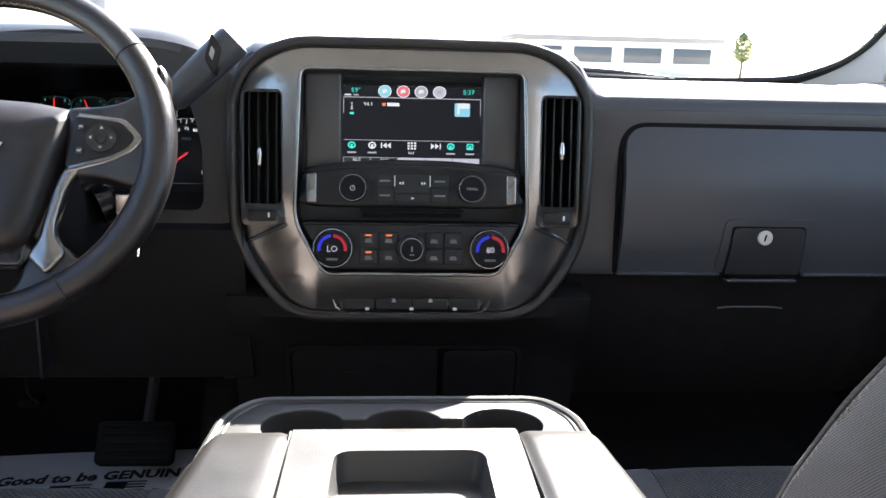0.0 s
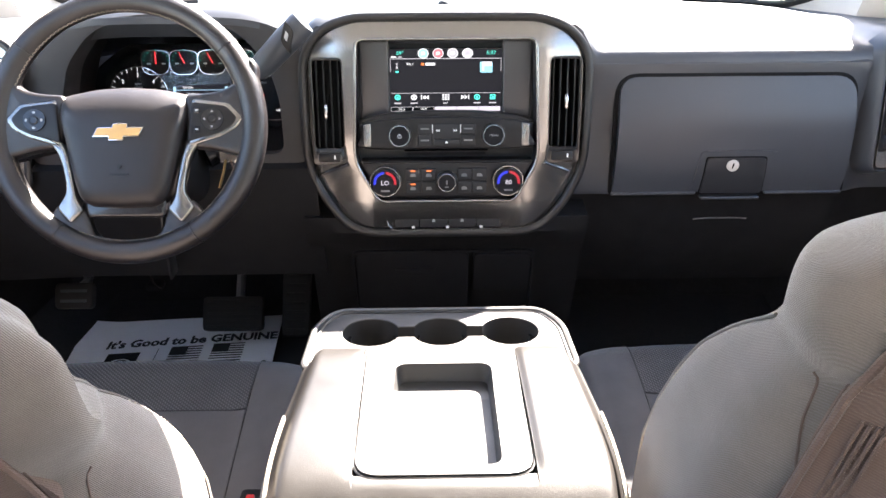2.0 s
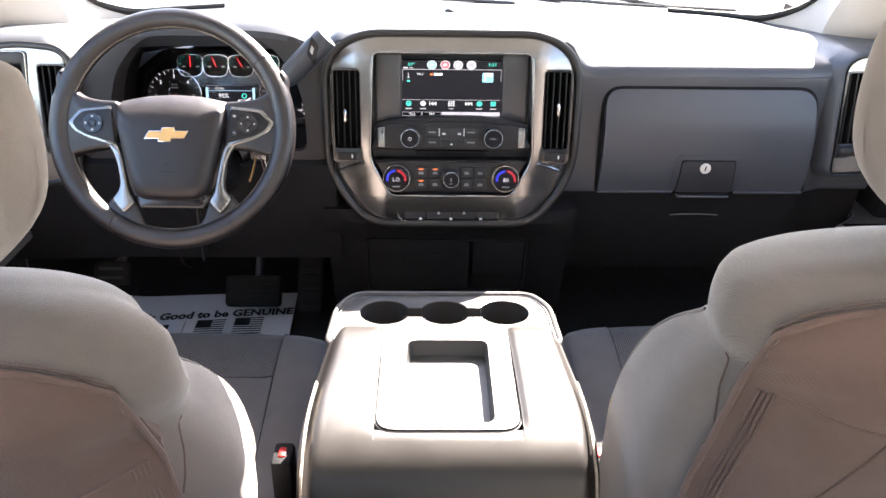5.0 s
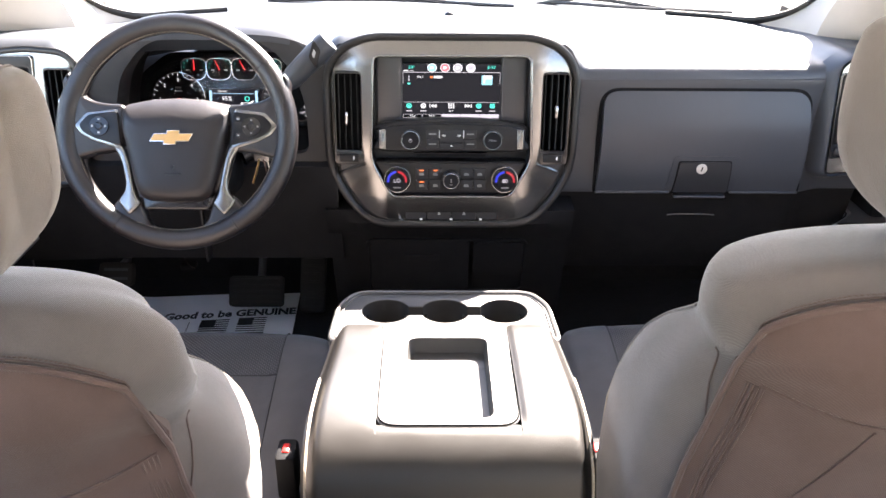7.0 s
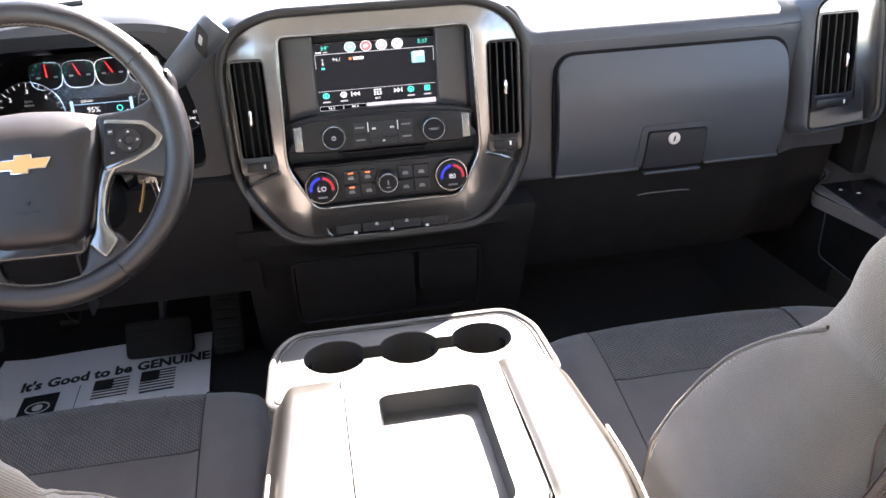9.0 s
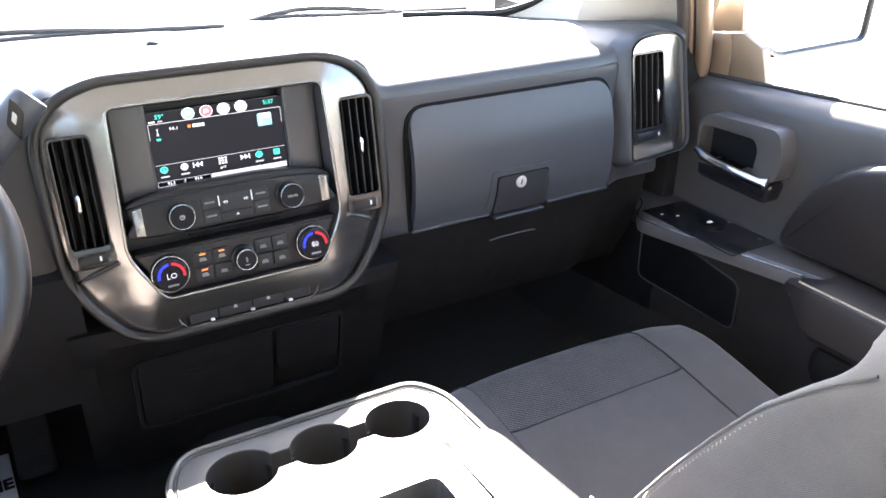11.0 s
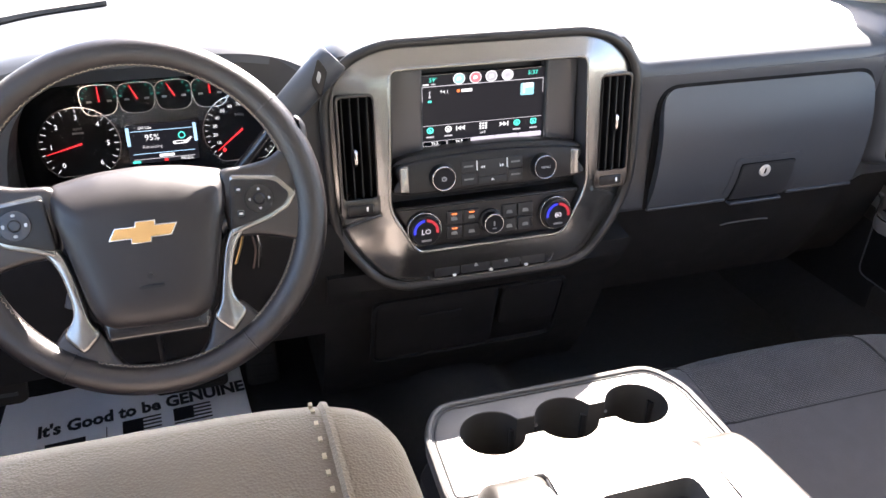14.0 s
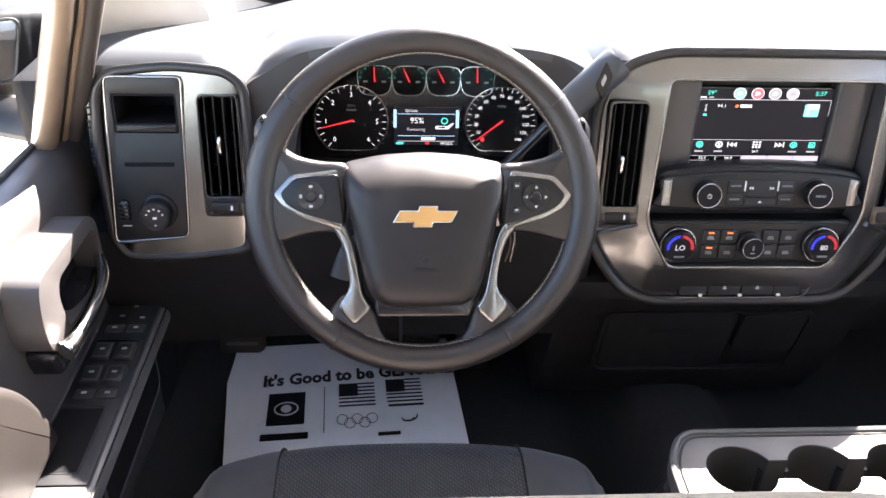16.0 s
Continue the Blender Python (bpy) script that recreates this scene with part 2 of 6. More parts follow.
PAD = material("dash_plastic", (0.046, 0.051, 0.060), 0.38, spec=0.38, grain=0.05, grain_scale=1100, scale=6, vary=0.04, rv=0.02)
CHEEK = material("screen_bezel", (0.050, 0.050, 0.054), 0.32, vary=0.05, rv=0.02)
LATCH = material("latch_plastic", (0.026, 0.028, 0.032), 0.34, spec=0.45, vary=0.06, rv=0.02)
LOCKMETAL = material("lock_metal", (0.60, 0.60, 0.58), 0.42, 0.55, vary=0.08, scale=120)
BUTTON = material("button_plastic", (0.020, 0.021, 0.023), 0.5, spec=0.3, vary=0.1)
CAPBLACK = material("knob_cap", (0.009, 0.009, 0.011), 0.5, spec=0.15, vary=0.1)
BRASS = material("brass_key", (0.45, 0.33, 0.16), 0.3, 0.9, vary=0.1)
# darker than the plastic itself: shade under the dashboard is in this colour
PAD_LOW = material("lower_plastic_shaded", (0.0082, 0.0084, 0.0094), 0.76, spec=0.17, grain=0.4, grain_scale=1000, vary=0.12)
GASKET = material("black_rubber", (0.012, 0.012, 0.013), 0.42, vary=0.15)
SATIN = material("satin_silver", (0.262, 0.260, 0.255), 0.26, 0.95, vary=0.02, scale=40, rv=0.012)
CHROME = material("chrome", (0.62, 0.62, 0.62), 0.14, 1.0, vary=0.03)
GLOSS = material("black_gloss", (0.010, 0.010, 0.012), 0.22, vary=0.1, coat=0.2)
PANEL = material("charcoal_panel", (0.0105, 0.0105, 0.0118), 0.40, spec=0.32, vary=0.12, grain=0.1, grain_scale=1500)
PANEL_SOFT = material("soft_charcoal", (0.030, 0.029, 0.030), 0.55, spec=0.35, vary=0.10, grain=0.2, grain_scale=1100)
# near-black that stands for the shade inside recesses, slots and gaps
DARK = material("recess_shade", (0.006, 0.006, 0.007), 0.8, spec=0.15, vary=0.1)
LEATHER = material("wheel_leather", (0.0120, 0.0100, 0.0107), 0.30, spec=0.60, grain=0.40, grain_scale=1100, vary=0.06, rv=0.02)
PADLEATHER = material("airbag_vinyl", (0.0115, 0.0097, 0.0108), 0.44, spec=0.45, grain=0.16, grain_scale=1100, vary=0.06, rv=0.03)
VINYL = material("console_vinyl", (0.0135, 0.0120, 0.0108), 0.38, spec=0.60, grain=0.2, grain_scale=1300, vary=0.08, rv=0.03)
TRAY = material("console_plastic", (0.046, 0.045, 0.044), 0.41, spec=0.6, grain=0.2, grain_scale=1200, vary=0.08)
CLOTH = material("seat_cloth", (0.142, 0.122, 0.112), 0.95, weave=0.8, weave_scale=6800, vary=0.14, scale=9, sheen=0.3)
CLOTH_REST = material("headrest_cloth", (0.122, 0.100, 0.084), 0.95, grain=0.35, grain_scale=1400, vary=0.12, scale=9, sheen=0.2)
CLOTH_IN = material("seat_insert_cloth", (0.055, 0.056, 0.060), 0.95, weave=0.9, weave_scale=1700, vary=0.12, scale=14, sheen=0.15, diamond=1)
CLOTH_BACK = material("seat_back_cloth", (0.118, 0.076, 0.064), 0.95, weave=0.7, weave_scale=6800, vary=0.12, scale=10, sheen=0.2)
PIPING = material("seat_piping", (0.105, 0.074, 0.063), 0.9, vary=0.2)
SEAMDARK = material("dark_seam", (0.016, 0.016, 0.018), 0.9, vary=0.1)
THREAD = material("thread", (0.40, 0.35, 0.28), 0.85, vary=0.2, scale=200)
CARPET = material("carpet", (0.008, 0.008, 0.009), 0.98, grain=1.0, grain_scale=500, vary=0.3, scale=60)
RUBBER = material("pedal_rubber", (0.014, 0.013, 0.012), 0.75, vary=0.2)
PAPER = material("paper", (0.90, 0.91, 0.94), 0.7, vary=0.06, scale=5, spec=0.3)
INK = material("print_ink", (0.015, 0.016, 0.022), 0.7, vary=0.1)
HEADLINER = material("headliner_cloth", (0.58, 0.57, 0.55), 0.98, grain=0.5, grain_scale=900, vary=0.05)
PILLAR = material("pillar_trim", (0.40, 0.36, 0.31), 0.7, grain=0.3, grain_scale=900, vary=0.06)
PAINT = material("champagne_paint", (0.25, 0.178, 0.122), 0.34, 0.25, vary=0.05, coat=0.6)
SEAL = material("weather_seal", (0.012, 0.011, 0.010), 0.65, vary=0.2)
RED = material("red_plastic", (0.55, 0.02, 0.015), 0.4, vary=0.08)
GOLD = material("gold_badge", (0.60, 0.35, 0.13), 0.42, 0.45, vary=0.03, scale=20, rv=0.01)
WHITE = material("white_print", (0.75, 0.76, 0.77), 0.6, vary=0.05)
GREY_PRINT = material("grey_print", (0.35, 0.36, 0.37), 0.6, vary=0.05)


def glow(name, colour, power=1.0, base=(0.02, 0.02, 0.02)):
    return material(name, base, 0.35, vary=0.0, spec=0.15, emit=colour, power=power)


G_WHITE = glow("lit_white", (0.85, 0.90, 0.95), 0.088)
G_DIM = glow("lit_grey", (0.55, 0.56, 0.62), 0.069)
G_TEAL = glow("lit_teal", (0.05, 0.75, 0.62), 0.108)
G_BLUE = glow("lit_blue", (0.03, 0.05, 0.95), 0.055)
G_RED = glow("lit_red", (0.95, 0.04, 0.05), 0.082)
G_WARM = glow("lit_warm_arc", (0.85, 0.03, 0.06), 0.041)
G_AMBER = glow("lit_amber", (1.0, 0.22, 0.06), 0.098)
G_NAVY = glow("screen_glow", (0.05, 0.052, 0.075), 0.016, (0.004, 0.004, 0.005))
G_BAR = glow("screen_bar", (0.50, 0.49, 0.58), 0.098)
G_LBLUE = glow("lit_light_blue", (0.35, 0.62, 0.85), 0.098)
G_ROSE = glow("lit_rose", (0.75, 0.16, 0.20), 0.098)
G_SKY = glow("lit_cyan", (0.25, 0.62, 0.75), 0.098)


def glass_material(name, share=0.05, tint=(0.97, 0.99, 0.98)):
    m = bpy.data.materials.new(name)
    m.use_nodes = True
    nt = m.node_tree
    nt.nodes.clear()
    out, mix = nt.nodes.new("ShaderNodeOutputMaterial"), nt.nodes.new("ShaderNodeMixShader")
    tr, gl = nt.nodes.new("ShaderNodeBsdfTransparent"), nt.nodes.new("ShaderNodeBsdfGlossy")
    tr.inputs[0].default_value = (*tint, 1)
    gl.inputs["Roughness"].default_value = 0.02
    mix.inputs[0].default_value = share
    nt.links.new(tr.outputs[0], mix.inputs[1])
    nt.links.new(gl.outputs[0], mix.inputs[2])
    nt.links.new(mix.outputs[0], out.inputs[0])
    return m


GLASS = glass_material("window_glass")
LENS = glass_material("gauge_lens", 0.004, (0.99, 0.99, 0.99))
TINTED = glass_material("privacy_glass", 0.05, (0.62, 0.62, 0.60))
MIRROR = material("mirror_glass", (0.85, 0.87, 0.87), 0.02, 1.0, vary=0.0)

RING = material("knob_ring", (0.33, 0.33, 0.34), 0.20, 0.9, vary=0.05)


# ---- outside ----
def ramp(x, a, b):
    t = max(0.0, min(1.0, (x - a) / (b - a)))
    return t * t * (3 - 2 * t)


def ground_sheet():
    bm = bmesh.new()
    bmesh.ops.create_grid(bm, x_segments=60, y_segments=60, size=1)
    for v in bm.verts:
        r = 3.0 ** (6 * max(abs(v.co.x), abs(v.co.y))) / 729 * 1500
        d = Vector((v.co.x, v.co.y, 0))
        d = d / max(abs(v.co.x), abs(v.co.y), 1e-6)
        v.co = V(d.x * r, d.y * r, -0.72 + 0.012 * noise.noise(V(d.x * r * .2, d.y * r * .2, 0)))
    return bm


CONCRETE = material("lot_concrete", (0.52, 0.50, 0.47), 0.9, vary=0.16, scale=0.35)
solo("ground", ground_sheet(), CONCRETE, "pale sunlit concrete parking lot", "ground", kind="structure")
STUCCO = material("building_stucco", (0.62, 0.59, 0.53), 0.9, vary=0.06, scale=0.5)
ROOFING = material("roofing", (0.20, 0.19, 0.18), 0.85, vary=0.1, scale=0.6)
FARGLASS = material("far_window", (0.05, 0.055, 0.06), 0.1, vary=0.1)


def low_building(x0, x1, y, depth, h, n, label):
    b = thing("building", ((x0 + x1) / 2, y, -0.7), label, "building")
    part("wall", box(x0, x1, y, y + depth, -0.8, h, 0.05), STUCCO, b)
    part("roof", box(x0 - .6, x1 + .6, y - .6, y + depth + .6, h, h + .5, 0.05), ROOFING, b)
    for i in range(n):
        a = x0 + (x1 - x0) * (i + .12) / n
        c = x0 + (x1 - x0) * (i + .88) / n
        w = part("window", box(a, c, y - .12, y + .05, h * .3, h * .8, 0.03), FARGLASS, b)
        part("window_frame", sheet(rect(a - .1, c + .1, h * .3 - .1, h * .8 + .1, .02, 1), [rect(a, c, h * .3, h * .8, .02, 1)], 0, .14, plane_at((0, y, 0))), STUCCO, w)


low_building(14, 36, 88, 14, 3.2, 4, "long pale low building with dark windows across the lot")

LEAF = material("tree_leaves", (0.09, 0.12, 0.04), 0.8, vary=0.35, scale=2)
BARK = material("tree_bark", (0.10, 0.075, 0.055), 0.95, vary=0.25, scale=3)


def tree(x, y, h, seed):
    rnd = random.Random(seed)
    t = thing("tree", (x, y, -0.72), "small leafy green tree at the edge of the lot", "tree", "trees by the lot")
    trunk = sweep([(x, y, -.75), (x + .1, y, h * .3), (x - .05, y + .1, h * .62)], lambda s: .16 * (1 - .6 * s), 8)
    for k in range(5):
        a = k * 1.3 + rnd.random()
        trunk = join(trunk, sweep([(x, y, h * (.28 + .06 * k)), (x + math.cos(a) * h * .12, y + math.sin(a) * h * .12, h * (.42 + .07 * k)), (x + math.cos(a) * h * .22, y + math.sin(a) * h * .2, h * (.52 + .07 * k))], lambda s: .06 * (1 - .7 * s), 6))
    part("trunk", trunk, BARK, t)
    bm = bmesh.new()
    for k in range(900):
        a, r, z = rnd.random() * 6.283, rnd.random() ** .5, rnd.random()
        w = h * .30 * math.sin(math.pi * (0.12 + .85 * z)) * (0.8 + .4 * noise.noise(V(a, z * 3, seed)))
        c = V(x + math.cos(a) * r * w, y + math.sin(a) * r * w, h * (.36 + .66 * z))
        s = h * .035 * (0.6 + rnd.random())
        d1, d2 = V(rnd.gauss(0, 1), rnd.gauss(0, 1), rnd.gauss(0, 1)).normalized(), V(rnd.gauss(0, 1), rnd.gauss(0, 1), rnd.gauss(0, 1)).normalized()
        vs = [bm.verts.new(c + q) for q in (-d1 * s, d2 * s * .6, d1 * s, -d2 * s * .6)]
        bm.faces.new(vs)
    part("crown", bm, LEAF, t, keep=True)


tree(31, 70, 3.6, 3)
tree(38, 60, 4.6, 5)
tree(46, 66, 5.0, 8)
POLE = material("pole_metal", (0.16, 0.16, 0.17), 0.5, 0.6, vary=0.1)


def lot_pole(x, y):
    p = thing("lamp_post", (x, y, -0.72), "dark metal lamp post on a concrete foot", "lamp post")
    part("pole", sweep([(x, y, -.7), (x, y, 6.5)], lambda s: .11 - .04 * s, 12), POLE, p)
    part("foot", turned([(.28, -.75), (.28, -.3), (.24, -.26)], Matrix.Translation((x, y, 0)), 20), STUCCO, p)
    part("lamp_head", box(x - .5, x + .5, y - .18, y + .18, 6.45, 6.62, .03), POLE, p)


lot_pole(-2.45, 6.2)
sign = thing("sign_board", (-7.4, 11.5, -0.72), "blue board sign on two posts", "sign")
BLUEBOARD = material("blue_board", (0.03, 0.10, 0.42), 0.5, vary=0.1, scale=2)
part("board", box(-8.4, -6.5, 11.4, 11.5, .4, 2.2, .02), BLUEBOARD, sign)
for px in (-8.1, -6.8):
    part("post", box(px - .05, px + .05, 11.5, 11.6, -.75, 2.1, .01), POLE, sign)

# ---- the cab ----
FLOOR_Z = 0.04


def cab_floor():
    """Floor pan with a toe board that climbs to the firewall, and a low tunnel."""
    bm = bmesh.new()
    xs = [-.86 + 1.72 * i / 60 for i in range(61)]
    ys = [-2.0, -1.5, -1.0, -.5, -.3, -.26, -.22, -.18, -.14, 0, .15, .3, .38, .44, .5, .56, .62]
    rows = []
    for y in ys:
        row = []
        for x in xs:
            z = FLOOR_Z - .012 + (.101 - .08 * (y - .087)) * ramp(y, -.30, -.14) + .26 * ramp(y, .40, .66) + .10 * math.exp(-((x + .01) / .11) ** 4)
            z += 0.13 * ramp(abs(x), .78, .86)
            row.append(bm.verts.new((x, y, z)))
        rows.append(row)
    for a, b in zip(rows, rows[1:]):
        for i in range(1, len(a)):
            bm.faces.new((a[i - 1], a[i], b[i], b[i - 1]))
    return bm


solo("floor", cab_floor(), CARPET, "black carpeted cab floor", "floor", kind="structure")
solo("firewall", box(-.9, .9, .60, .64, 0, .69, .01), PAD_LOW, "dark firewall behind the dashboard", "wall", kind="structure")
solo("wall_rear", sheet(rect(-.92, .92, 0, 1.34, .05), [rect(-.6, .6, .78, 1.18, .06)], 0, .04, plane_at((0, -2.0, 0))), PILLAR, "plain rear cab wall with a window opening", "wall", kind="structure")
solo("window_1", plate(rect(-.6, .6, .78, 1.18, .06), .015, .02, plane_at((0, -2.0, 0)), .001), TINTED, "smoke tinted rear window", "window", kind="structure")


def roof_shell():
    rings = []
    for y, z, w in ((-2.04, 1.27, .60), (-1.6, 1.33, .64), (-1.0, 1.345, .66), (-.6, 1.33, .66), (-.30, 1.295, .65), (-.105, 1.25, .64)):
        top = [V(-w + 2 * w * i / 24, y, z - .05 * (abs(-1 + 2 * i / 24)) ** 3) for i in range(25)]
        rings.append(top + [p + V(0, 0, .05) for p in top[::-1]])
    return loft(rings)


solo("ceiling", roof_shell(), HEADLINER, "pale cloth headliner of the cab roof", "ceiling", kind="structure")


def windshield_foot(x):
    return .50 - .27 * (abs(x) / .76) ** 4


def windshield_sheet():
    rings = []
    for k in range(13):
        s = k / 12
        row = []
        for i in range(33):
            c = -1 + i / 16
            xb, xt = .80 * c, .63 * c
            yb, yt = windshield_foot(xb * .95) + .03, -.12 - .05 * c * c
            x = xb + (xt - xb) * s
            row.append(V(x, yb + (yt - yb) * s, .785 + (1.262 - .785) * s + .035 * math.sin(math.pi * s)))
        rings.append(row)
    return loft(rings, cap=False, closed=False)


shield = solo("window_2", windshield_sheet(), GLASS, "clear curved windshield", "window", kind="structure")
shield.visible_shadow = False


GLASS_EDGE = [(.655, .345, .806), (.700, .303, .825), (.735, .280, .850), (.762, .262, .885), (.772, .232, .930), (.760, .175, .990), (.725, .060, 1.090), (.675, -.090, 1.225)]
PILLAR_RIDGE = [(.716, .240, .796), (.728, .215, .815), (.742, .195, .850), (.752, .175, .890), (.756, .142, .935), (.745, .085, 1.000), (.712, -.020, 1.095), (.660, -.155, 1.240)]
PILLAR_BACK = [(.868, .070, .790), (.862, .060, .815), (.852, .045, .850), (.840, .025, .890), (.826, -.002, .935), (.802, -.045, 1.000), (.760, -.115, 1.100), (.712, -.205, 1.250)]


def pillar_trim(s):
    """Pillar cover: a shell between the glass edge and the door seal whose foot spreads over the dashboard."""
    foot = [(.655, .345), (.700, .300), (.716, .240), (.730, .185), (.760, .170), (.800, .165), (.845, .125), (.868, .070)]
    edge, ridge, back = (smooth_path(c, 4) for c in (GLASS_EDGE, PILLAR_RIDGE, PILLAR_BACK))
    rings, shift = [], None
    for k, (i, m, o) in enumerate(zip(edge, ridge, back)):
        row = [i, i.lerp(m, .36), i.lerp(m, .70), m + V(-.004, -.004, 0), m.lerp(o, .25) + V(-.006, -.008, 0), m.lerp(o, .5) + V(-.006, -.008, 0), m.lerp(o, .75) + V(-.003, -.004, 0), o]
        if shift is None:
            shift = [V(x, y, .797) - p for (x, y), p in zip(foot, row)]
        e = (1 - min(1, k / 11)) ** 2.2
        row = [p + d * e for p, d in zip(row, shift)]
        rings.append([V(s * p.x, p.y, p.z) for p in row + [q + V(.012, .03, .008) for q in row[::-1]]])
    return loft(rings)


def side_trim(s):
    """Pillars, roof rail and weather seals of one side of the cab; s is -1 for the driver's side."""
    solo("pillar", pillar_trim(s), PILLAR, "pale moulded windshield pillar trim flaring into the dashboard", "pillar", kind="structure")
    corner = [(.50, .462, .799), (.59, .412, .801), *[(x, y + .006, z) for x, y, z in GLASS_EDGE]]
    solo("trim", sweep(smooth_path([(s * x, y, z) for x, y, z in corner], 6), .013, 8, flat=.5, up=(0, -1, 1)), SEAL, "dark curved edge of the windshield glass", "trim", kind="structure")
    rail = [(s * .66, -.13, 1.25), (s * .675, -.6, 1.29), (s * .67, -1.3, 1.29), (s * .64, -2.02, 1.24)]
    solo("trim", sweep(smooth_path(rail, 6), .045, 12), HEADLINER, "pale roof rail trim", "trim", kind="structure")
    solo("pillar", sweep([(s * .86, -1.12, .1), (s * .85, -1.12, .75), (s * .70, -1.13, 1.28)], .06, 12), PILLAR, "pale door pillar trim", "pillar", kind="structure")
    solo("wall_side", box(min(s * .86, s * .92), max(s * .86, s * .92), -2.04, -1.06, 0, .74, .01), PAD_LOW, "dark plain rear side panel", "wall", kind="structure")
    rows = [[V(s * (.90 - .19 * (k / 6) ** 1.2), y, .735 + .56 * k / 6) for y in (-1.08, -1.5, -2.03)] for k in range(7)]
    rg = solo("window_3" if s < 0 else "window_4", loft(rows, cap=False, closed=False), TINTED, "smoke tinted rear side glass", "window", kind="structure")


def pillar_body(s):
    """The solid pillar between the windshield's edge and the door frame."""
    rings = []
    for k in range(9):
        t = k / 8
        a = V(.812 - .135 * t, .225 - .37 * t, .795 + .465 * t)
        b = V(.905 - .155 * t, .060 - .33 * t, .735 + .525 * t)
        rings.append([V(s * p.x, p.y, p.z) for p in (a + V(0, .03, .03), b + V(0, .03, .03), b, a)])
    return loft(rings)


for s_ in (-1, 1):
    solo("pillar", pillar_body(s_), PILLAR, "solid windshield pillar beside the door", "pillar", kind="structure")
    solo("wall_side", box(min(s_ * .84, s_ * .95), max(s_ * .84, s_ * .95), .03, .66, -.1, .79, .01), PAD_LOW, "dark kick panel beside the foot well", "wall", kind="structure")
    solo("wall_side", box(min(s_ * .83, s_ * .94), max(s_ * .83, s_ * .94), -1.1, .1, -.1, .075, .01), PAD_LOW, "dark door step", "wall", kind="structure")
side_trim(-1)
side_trim(1)

# cowl, bonnet and wipers in front of the glass


def bonnet_sheet():
    rings = []
    for y, z in ((.56, .728), (.66, .752), (.8, .775), (1.2, .775), (1.6, .745), (1.95, .69), (2.05, .60)):
        rings.append([V(-.92 + 1.84 * i / 30, y, z + .022 * math.cos(3.0 * math.pi * (i / 30 - .5)) - .05 * abs(-1 + i / 15) ** 4) for i in range(31)])
    return loft(rings, cap=False, closed=False)


solo("bonnet", bonnet_sheet(), PAINT, "champagne painted ribbed truck bonnet", "bonnet", kind="structure")
solo("cowl", box(-.85, .85, .50, .70, .62, .700, .02), GASKET, "black plastic cowl panel below the glass", "cowl", kind="structure")


def wiper(x0, y0, x1, y1):
    w = thing("wiper", (x0, y0, .78), "thin black windshield wiper lying along the glass foot", "wiper", "wipers")
    part("arm", sweep(smooth_path([(x0, y0 + .03, .765), ((x0 + x1) / 2, (y0 + y1) / 2 + .02, .815), (x1, y1, .805)], 6), .006, 8), GASKET, w)
    part("blade", sweep(smooth_path([(x0 + .12, y0 + .005, .80), ((x0 + x1) / 2, (y0 + y1) / 2, .806), (x1 - .1, y1 + .01, .806), (x1 + .16, y1 - .02, .80)], 6), .0045, 6), GASKET, w)


wiper(-.55, .585, .0, .56)
wiper(.12, .585, .50, .50)


# ---- dashboard ----
def crown_z(x):
    """Height of the dashboard's front lip."""
    z = .793
    z = max(z, .793 + .050 * ramp(.245 - abs(x), 0, .045))
    if -.655 < x < -.20:
        z = max(z, .770 + .088 * max(0, 1 - ((x + .432) / .225) ** 4) ** .5)
    z = max(z, .793 + .040 * ramp(-x, .655, .70))
    z = max(z, .793 + .024 * ramp(x, .67, .72))
    return z


def dash_top():
    rings = []
    for i in range(141):
        x = -.865 + 1.695 * i / 140
        zc, foot = crown_z(x), windshield_foot(x)
        yf = .004 + .001 * ramp(x, .2, .3) - .012 * ramp(-x, .62, .72) + .008 * ramp(x, .62, .72)
        hood = ramp(zc, .80, .84)
        row = [V(x, .30, zc - .06), V(x, yf + .03, zc - .045), V(x, yf - .0005, zc - .032 + .012 * hood), V(x, yf + .0005, zc - .016 + .006 * hood), V(x, yf + .006, zc - .006), V(x, yf + .014, zc - .001), V(x, yf + .026, zc + .002)]
        for k in range(1, 13):
            y = yf + .026 + (foot + .10 - yf) * k / 12
            base = .796 + .008 * ramp(y, .10, .25) - .006 * ramp(y, .35, .5)
            row.append(V(x, y, base + (zc + .002 - .796) * (1 - ramp(y, .04, .32))))
        row.append(V(x, foot + .12, .70))
        rings.append(row)
    return loft(rings)


dash = thing("dashboard", (0, .2, .5), "dark grey grained plastic dashboard with sunlit top", "dashboard", kind="structure")
part("top_pad", dash_top(), PAD, dash)


def face_shell(low=False):
    """Passenger-side face, from below the pad's lip to the knee edge."""
    rings = []
    for i in range(41):
        x = .215 + (.80 - .215) * i / 40
        d = .02 * ramp(x, .66, .72)
        prof = [(.30, .74), (.020, .7760), (.0080, .7752), (.0040, .772), (.0032, .765), (.0042, .755), (.008, .70), (.003, .60), (.000, .562), (.004, .553), (.03, .552), (.30, .552)]
        if low:
            prof = [(.30, .550), (.010, .5505), (.022, .546), (.030, .50), (.055, .42), (.10, .34), (.30, .32)]
        rings.append([V(x, y + d, z) for y, z in prof])
    return loft(rings)


part("glove_face", face_shell(), PAD, dash)
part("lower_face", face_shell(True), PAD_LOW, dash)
GL = plane_at((0, .004, .65), 1.5)
glove = rounded([(.277, -.092), (.662, -.092), (.655, .101), (.277, .101)], [.004, .004, .035, .03], 7)


